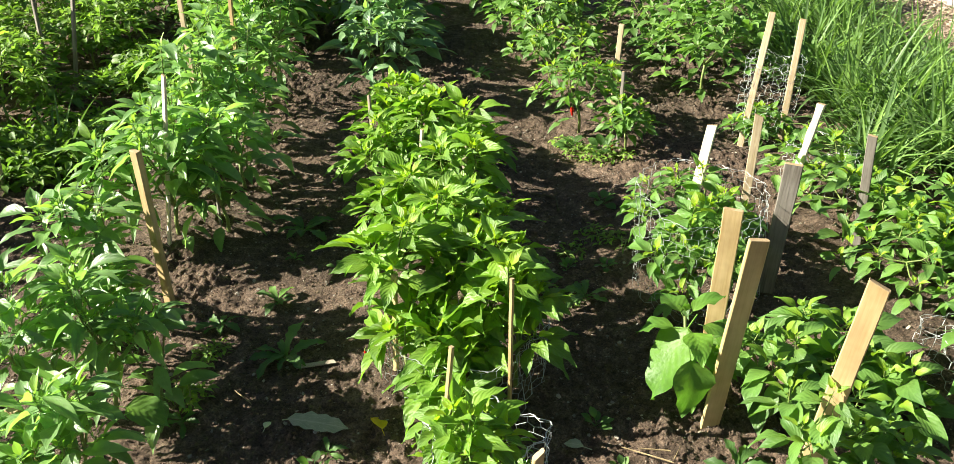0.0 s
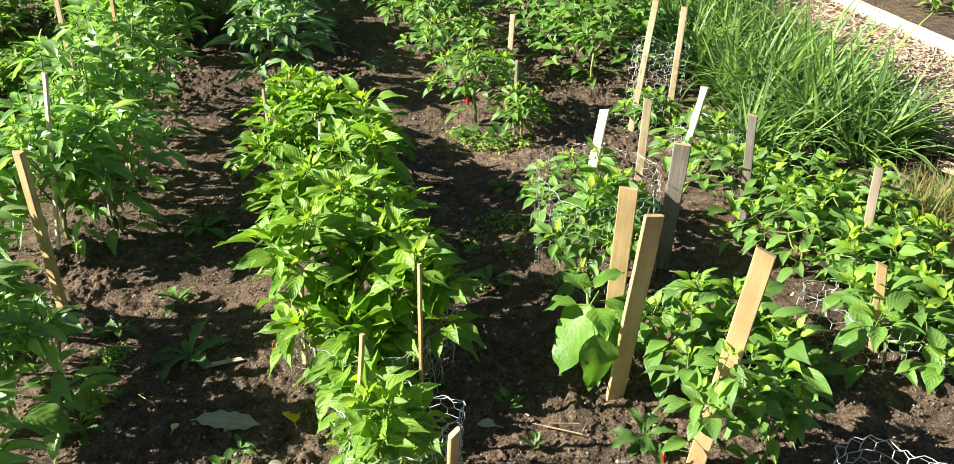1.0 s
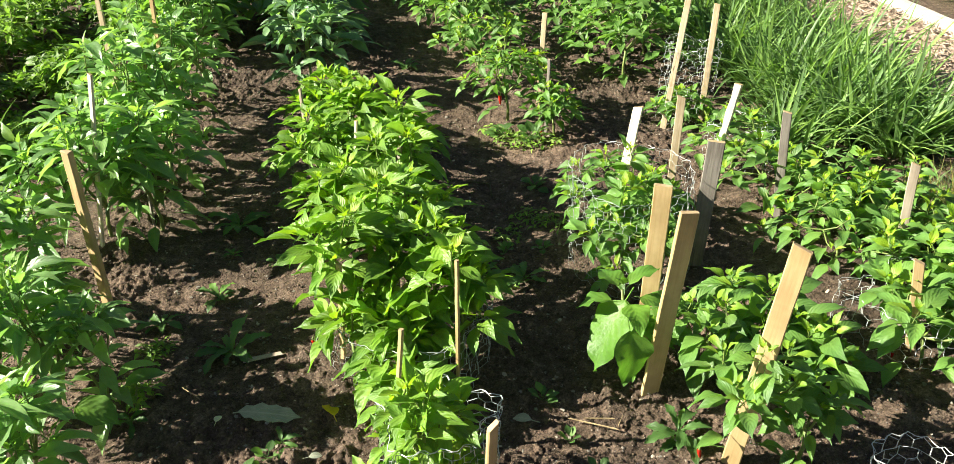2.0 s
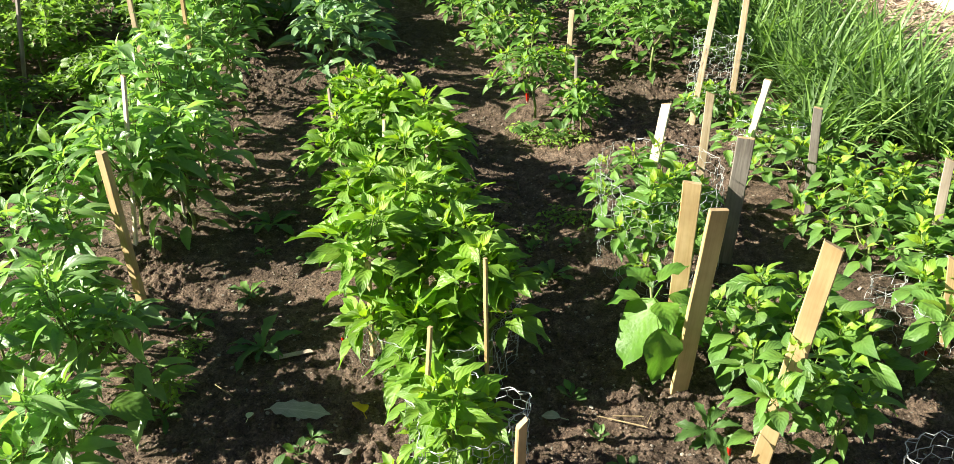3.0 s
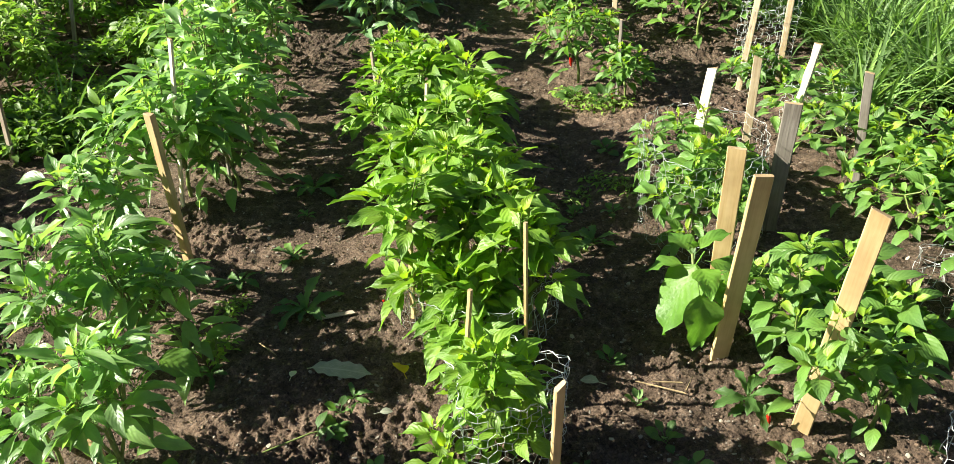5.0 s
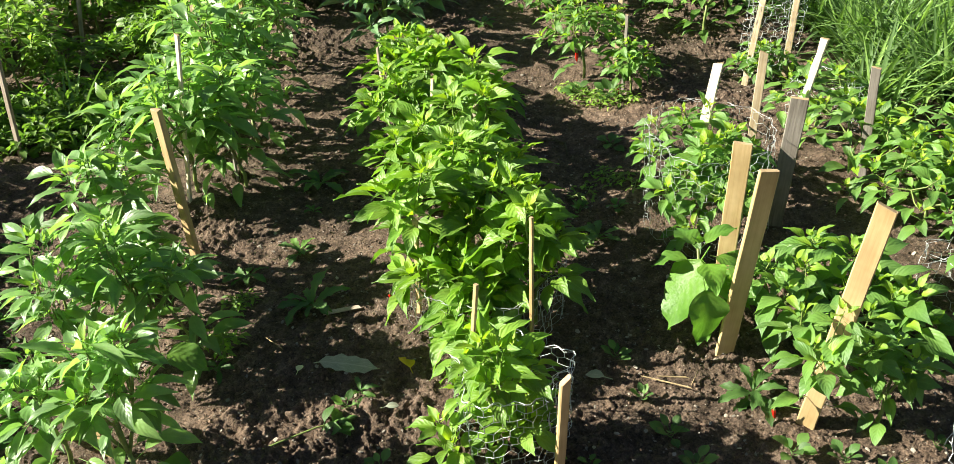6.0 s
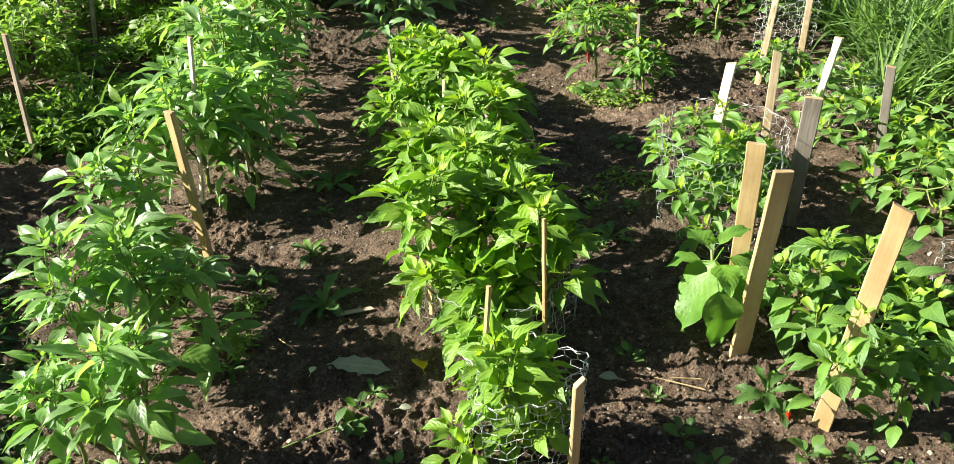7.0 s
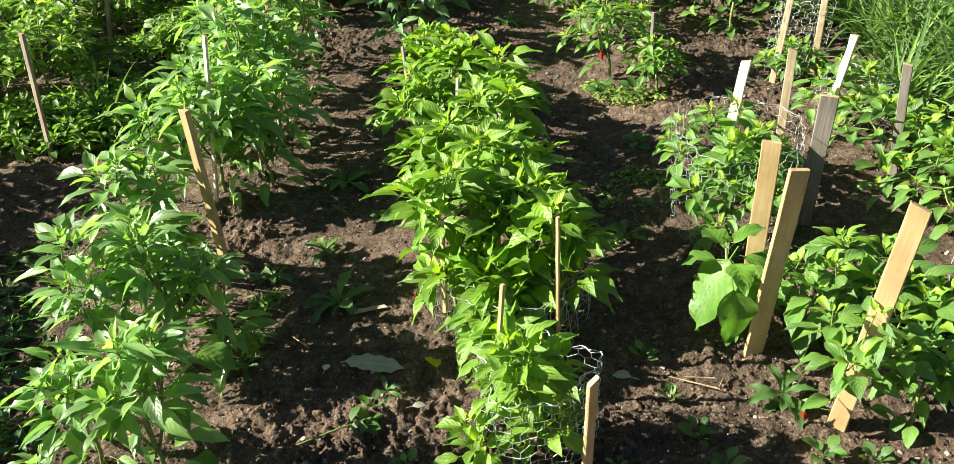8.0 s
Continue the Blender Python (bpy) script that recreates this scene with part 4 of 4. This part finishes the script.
# ---- grass ----
def blades(count, seed, area, tall, mat, name, label, width=0.0145, arch=1.0, tuft=15):
    """Grass in tufts: blades rise from one crown, lean outwards and nod at their tips."""
    r = rnd(seed)
    g = Geo()
    for k in range(count):
        if k % tuft == 0:
            cx, cy, vigour = area(r)
            z = float(coarse(cx, cy)) - 0.01
            sway = r.uniform(0, 6.28)
        a = r.uniform(0, 6.28)
        if r.random() < 0.25:
            a = sway + r.uniform(-0.7, 0.7)
        h = tall * r.uniform(0.4, 1.25) * vigour
        lean = r.uniform(0.02, 0.8)
        nod = r.uniform(0.2, 2.3) * arch
        w = width * r.uniform(0.55, 1.2)
        way = Vector((math.cos(a), math.sin(a), 0))
        side = Vector((-math.sin(a), math.cos(a), 0))
        c = Vector((cx, cy, z)) + way * r.uniform(0, 0.02) + side * r.uniform(-0.015, 0.015)
        base, n = len(g.v), 7
        for i in range(n + 1):
            t = i / n
            th = lean + nod * t ** 1.2
            ww = w * min(1.0, 0.55 + 2 * t) * (1 - t ** 2.4) * 0.5 + 0.0002
            g.v += [tuple(c - side * ww), tuple(c + Vector((0, 0, -ww * 0.5))), tuple(c + side * ww)]
            g.uv += [(0.3, t), (0.5, t), (0.7, t)]
            c = c + (way * math.sin(th) + Vector((0, 0, math.cos(th)))) * (h / n)
        for i in range(n):
            b = base + 3 * i
            g.f += [(b, b + 1, b + 4, b + 3), (b + 1, b + 2, b + 5, b + 4)]
            g.s += [0, 0]
    ob = new(name, g.mesh(name, mat))
    tagged(ob, label, "grass", kind="stuff")


def grass_area(r):
    y = 2.34 + 1.95 * r.random() ** 0.9
    left = 1.05 + 0.06 * math.sin(5 * y) + 0.06 * (y - 2)
    right = 1.62 + 0.06 * math.sin(3 * y)
    x = left + (right - left) * r.random()
    return x, y, 0.75 + 0.4 * math.sin(7 * x + 3 * y) ** 2


blades(5200, 1, grass_area, 0.31, GRASS, "grass", "long bright green arching grass beside the bed")
blades(1600, 2, lambda r: (1.28 + 0.25 * r.random(), 1.65 + 0.4 * r.random(), 0.8), 0.2, GRASS_DRY, "dry_grass", "fine yellowing dry grass at the bed's edge", 0.003)
blades(1400, 4, lambda r: (1.2 + 0.4 * r.random(), 1.5 + 0.6 * r.random(), 0.7), 0.2, GRASS, "fine_grass", "fine green grass at the bed's edge", 0.003)
blades(16, 3, lambda r: (-1.44 + 0.05 * r.random(), 2.52 + 0.05 * r.random(), 1.0), 0.30, GRASS, "grass_weed", "single tuft of tall broad grass among weeds", 0.011, 0.8, 16)

# ---- chip path and beam ----
def build_path():
    nx, ny = 22, 60
    v, f = [], []
    for j in range(ny + 1):
        y = 1.6 + 4.4 * j / ny
        l = 1.66 + 0.06 * math.sin(3 * y) + 0.03 * math.sin(11 * y)
        rr = 2.30 - 0.13 * (y - 3.2)
        for i in range(nx + 1):
            x = l + (rr - l) * i / nx
            edge = min(1, min(i, nx - i) / 3)
            v.append((x, y, float(coarse(x, y)) - 0.03 + edge * (0.045 + 0.01 * float(value_noise(x, y, 0.09, 4)))))
    for j in range(ny):
        for i in range(nx):
            a = j * (nx + 1) + i
            f.append((a, a + 1, a + nx + 2, a + nx + 1))
    tagged(new("chip_path", mesh_of("chip_path", v, f, CHIP_BED)), "dry tan wood-chip garden path", "path", kind="structure")
    r = rnd(77)
    g = Geo()
    for _ in range(6000):
        y = 1.9 + 2.9 * r.random()
        l = 1.62 + 0.06 * math.sin(3 * y)
        x = l + (2.28 - 0.13 * (y - 3.2) - l) * r.random()
        a, b, c = r.uniform(0.005, 0.028), r.uniform(0.0014, 0.0045), r.uniform(0.0008, 0.002)
        m = pose(x, y, float(coarse(x, y)) + 0.022 + 0.01 * r.random(), r.uniform(-25, 25), r.uniform(-25, 25), r.uniform(0, 360))
        box = [(sx * a, sy * b * (1 - 0.3 * (sx > 0)), sz * c) for sx in (-1, 1) for sy in (-1, 1) for sz in (-1, 1)]
        g.put((box, [(0, 1, 3, 2), (4, 6, 7, 5), (0, 4, 5, 1), (2, 3, 7, 6), (0, 2, 6, 4), (1, 5, 7, 3)], [(0, 0)] * 8), m)
    tagged(new("wood_chips", g.mesh("wood_chips", CHIP, False)), "scattered dry wood chips on the path", "wood chips", kind="stuff")


build_path()


def build_beam():
    a, b = Vector((2.46, 2.2, 0)), Vector((2.02, 5.6, 0))
    d = (b - a).normalized()
    length = (b - a).length
    w, h, c = 0.03, 0.075, 0.006
    ring = [(-w, 0), (-w, h - c), (-w + c, h), (w - c, h), (w, h - c), (w, 0)]
    v, f = [], []
    r = rnd(5)
    n = 40
    for i in range(n + 1):
        for px, pz in ring:
            v.append((px + r.uniform(-0.0015, 0.0015), pz - 0.02 + r.uniform(-0.001, 0.001), length * i / n))
    k = len(ring)
    for i in range(n):
        for q in range(k - 1):
            f.append((i * k + q, (i + 1) * k + q, (i + 1) * k + q + 1, i * k + q + 1))
    f += [tuple(range(k)), tuple(n * k + q for q in reversed(range(k)))]
    ob = new("timber_edging", mesh_of("timber_edging", v, f, BEAM, False))
    x = Vector((d.y, -d.x, 0))
    m = Matrix((x, Vector((0, 0, 1)), d)).transposed().to_4x4()
    m.translation = a
    ob.matrix_basis = m
    tagged(ob, "long pale whitish timber edging a raised bed", "timber edging")


build_beam()
for x, y, h, s, seed in [(2.62, 4.0, 0.16, 0.16, 631), (2.95, 4.3, 0.2, 0.2, 632), (2.6, 3.3, 0.1, 0.1, 633)]:
    weed_clump(x, y, h, s, seed, FOLIAGE_PALE, SMALL, 0.9, "small pale green plant in the neighbouring bed", 3, "bed_plant", "plant")


# ---- loose things on the soil ----
def scatter(name, label, category, count, seed, mat, lo, hi, flat, area):
    """Small irregular lumps pressed into the soil, one mesh."""
    r = rnd(seed)
    bm = bmesh.new()
    bmesh.ops.create_icosphere(bm, subdivisions=1, radius=1.0)
    bm.verts.ensure_lookup_table()
    ico_v = [tuple(q.co) for q in bm.verts]
    ico_f = [tuple(q.index for q in p.verts) for p in bm.faces]
    bm.free()
    forms = []
    for _ in range(8):
        forms.append(([tuple(c * r.uniform(0.7, 1.25) for c in p) for p in ico_v], ico_f, [(0, 0)] * len(ico_v)))
    g = Geo()
    for _ in range(count):
        x, y = area(r)
        s = lo + (hi - lo) * r.random() ** 3
        z = float(coarse(x, y)) + float(fine(x, y))
        m = pose(x, y, z + s * 0.25, r.uniform(-30, 30), r.uniform(-30, 30), r.uniform(0, 360)) @ Matrix.Diagonal((s, s * r.uniform(0.6, 1), s * flat, 1))
        g.put(r.choice(forms), m)
    tagged(new(name, g.mesh(name, mat, name == "pebbles")), label, category, kind="stuff")


def bed(r):
    return r.uniform(-1.3, 1.15), 0.9 + 2.9 * r.random() ** 1.5


scatter("soil_clods", "loose crumbs and clods of dark soil", "soil", 26000, 41, CLOD, 0.0012, 0.0048, 0.8, bed)
scatter("litter", "flat pale bits of leaf litter and bark on the soil", "litter", 4200, 43, LITTER, 0.002, 0.006, 0.16, bed)
scatter("bark_bits", "larger bleached bits of bark and straw on the soil", "litter", 900, 44, PALE_BIT, 0.002, 0.007, 0.2, bed)
scatter("pebbles", "small pale pebbles and grit on the soil", "pebbles", 400, 42, PEBBLE, 0.0008, 0.0022, 0.5, bed)


def fallen_leaf(x, y, form, mat, size, rz, label, tilt=0.0):
    v, f, uv = form
    ob = new("fallen_leaf", mesh_of("fallen_leaf", v, f, mat, True, uv))
    ob.matrix_basis = pose(x, y, gz(x, y) + 0.019, tilt, 2, rz) @ Matrix.Diagonal((size, size, size, 1))
    tagged(ob, label, "leaf", "fallen leaves on the soil")


FLAT_LONG = leaf_shape(0.125, 0.042, fat=0.45, tip=0.9, fold=0.12, curl=0.2, wave=0.5, petiole=0.1, seed=5, rows=9, lobes=0.14)
FLAT_BROAD = leaf_shape(0.046, 0.036, fat=0.45, tip=0.9, fold=0.35, curl=0.4, wave=0.4, petiole=0.35, seed=6, rows=6)
fallen_leaf(-0.405, 1.30, FLAT_LONG, LEAF_DRY, 1.0, -8, "withered pale grey-green leaf lying on the soil", 14)
fallen_leaf(-0.200, 1.262, FLAT_BROAD, LEAF_YELLOW, 1.0, 118, "yellow fallen leaf on dark soil", 25)
fallen_leaf(-0.255, 1.165, ROUND[1], LEAF_DRY, 1.0, 10, "small pale round leaf lying on the soil")
fallen_leaf(0.185, 1.235, ROUND[2], LEAF_DRY, 1.5, 160, "faded small leaf on the soil")
fallen_leaf(-0.435, 1.27, ROUND[0], LEAF_DRY, 0.9, 80, "small pale leaf lying on the soil")


def sliver(name, x, y, length, width, rz, mat, label, category, lift=0.006):
    v = [(-length / 2, -width * 0.4, 0), (length / 2, -width * 0.15, 0.002), (length * 0.42, width * 0.5, 0.003), (-length * 0.45, width * 0.45, 0)]
    v = v + [(a, b, c + max(0.002, width * 0.15)) for a, b, c in v]
    f = [(3, 2, 1, 0), (4, 5, 6, 7), (0, 1, 5, 4), (1, 2, 6, 5), (2, 3, 7, 6), (3, 0, 4, 7)]
    ob = new(name, mesh_of(name, v, f, mat, False))
    ob.matrix_basis = pose(x, y, gz(x, y) + lift, 3, -3, rz)
    tagged(ob, label, category)


sliver("wood_scrap", -0.375, 1.485, 0.085, 0.015, 6, WOOD_BLEACHED, "thin bleached scrap of wood lying on the soil", "wood scrap")
for i, (x, y, n, rz) in enumerate([(0.285, 1.225, 0.10, -28), (0.30, 1.24, 0.06, -12), (-0.50, 1.37, 0.07, -45), (0.34, 1.23, 0.04, 60), (0.62, 1.0, 0.08, 15)]):
    sliver("straw", x, y, n, 0.0014, rz, STRAW, "dry straw stalk lying on the soil", "straw", 0.012)


def twig(pts, radius, label):
    g = Geo()
    g.tube([(x, y, gz(x, y) + 0.005) for x, y in pts], [radius] * len(pts), 5)
    tagged(new("twig", g.mesh("twig", STEM_BROWN)), label, "twig", "twigs on the soil")


twig([(0.10, 2.36), (0.15, 2.355), (0.172, 2.34), (0.173, 2.26)], 0.003, "bent grey twig lying on the path")


def uprooted_weed():
    r = rnd(88)
    weed = thing("uprooted_weed", -0.40, 1.11, gz(-0.40, 1.11), "uprooted green weed lying flat on the soil", "weed")
    pts = [(-0.11, -0.055, 0.012), (-0.04, -0.015, 0.016), (0.03, 0.02, 0.02), (0.10, 0.045, 0.016)]
    g = Geo()
    g.tube(pts, [0.0022, 0.002, 0.0017, 0.001], 5)
    part("stalk", g.mesh("weed_stalk", STEM), weed)
    for q in range(13):
        t = 0.35 + 0.65 * r.random()
        at = Vector(pts[1]).lerp(Vector(pts[3]), t)
        a = 0.45 + r.uniform(-1.1, 1.1)
        part("leaf", r.choice(ROUND_MESH), weed, m=aim(at, (math.cos(a), math.sin(a), r.uniform(-0.1, 0.4)), r.uniform(-0.6, 0.6), r.uniform(1.1, 1.9)))


uprooted_weed()


def chilli(x, y, z, length, mat, rx, rz, label):
    g = Geo()
    g.tube([(0, 0, 0), (0, 0, -length * 0.15), (0.002, 0, -length * 0.5), (0.004, 0, -length * 0.85), (0.006, 0, -length)],
           [length * 0.10, length * 0.16, length * 0.14, length * 0.08, length * 0.015], 8)
    h = Geo()
    h.tube([(0, 0, -0.001), (0, 0, length * 0.2), (0.003, 0, length * 0.5)], [length * 0.1, length * 0.04, length * 0.03], 6)
    fruit = thing("pepper_fruit", x, y, z, label, "pepper", "peppers on the plants")
    fruit.matrix_basis = pose(x, y, z, rx, 0, rz)
    part("flesh", g.mesh("pepper_flesh", mat), fruit)
    part("stalk", h.mesh("pepper_stalk", STEM), fruit)


for x, y, z, n, mat, rx, rz, label in [
    (0.455, 1.115, 0.043, 0.026, RED, 8, 0, "small ripe red pepper hanging near the soil"), (0.249, 2.857, 0.06, 0.04, RED, 10, 30, "ripe red pepper under a pepper plant"),
    (-0.255, 1.42, 0.10, 0.02, RED, 0, 0, "small red pepper among leaves"), (0.93, 1.36, 0.04, 0.02, RED, 20, 0, "small red pepper near the soil"),
    (-0.70, 1.02, 0.20, 0.035, GREEN_FRUIT, 10, 0, "unripe green pepper hanging in the leaves"), (-0.62, 1.08, 0.13, 0.032, GREEN_FRUIT, 15, 40, "unripe green pepper low on the plant"),
    (-0.80, 0.93, 0.05, 0.04, RED, 10, 0, "ripe red pepper under dark leaves"), (0.36, 2.60, 0.03, 0.025, RED, 10, 0, "small red pepper close to the soil"),
]:
    chilli(x, y, z, n, mat, rx, rz, label)
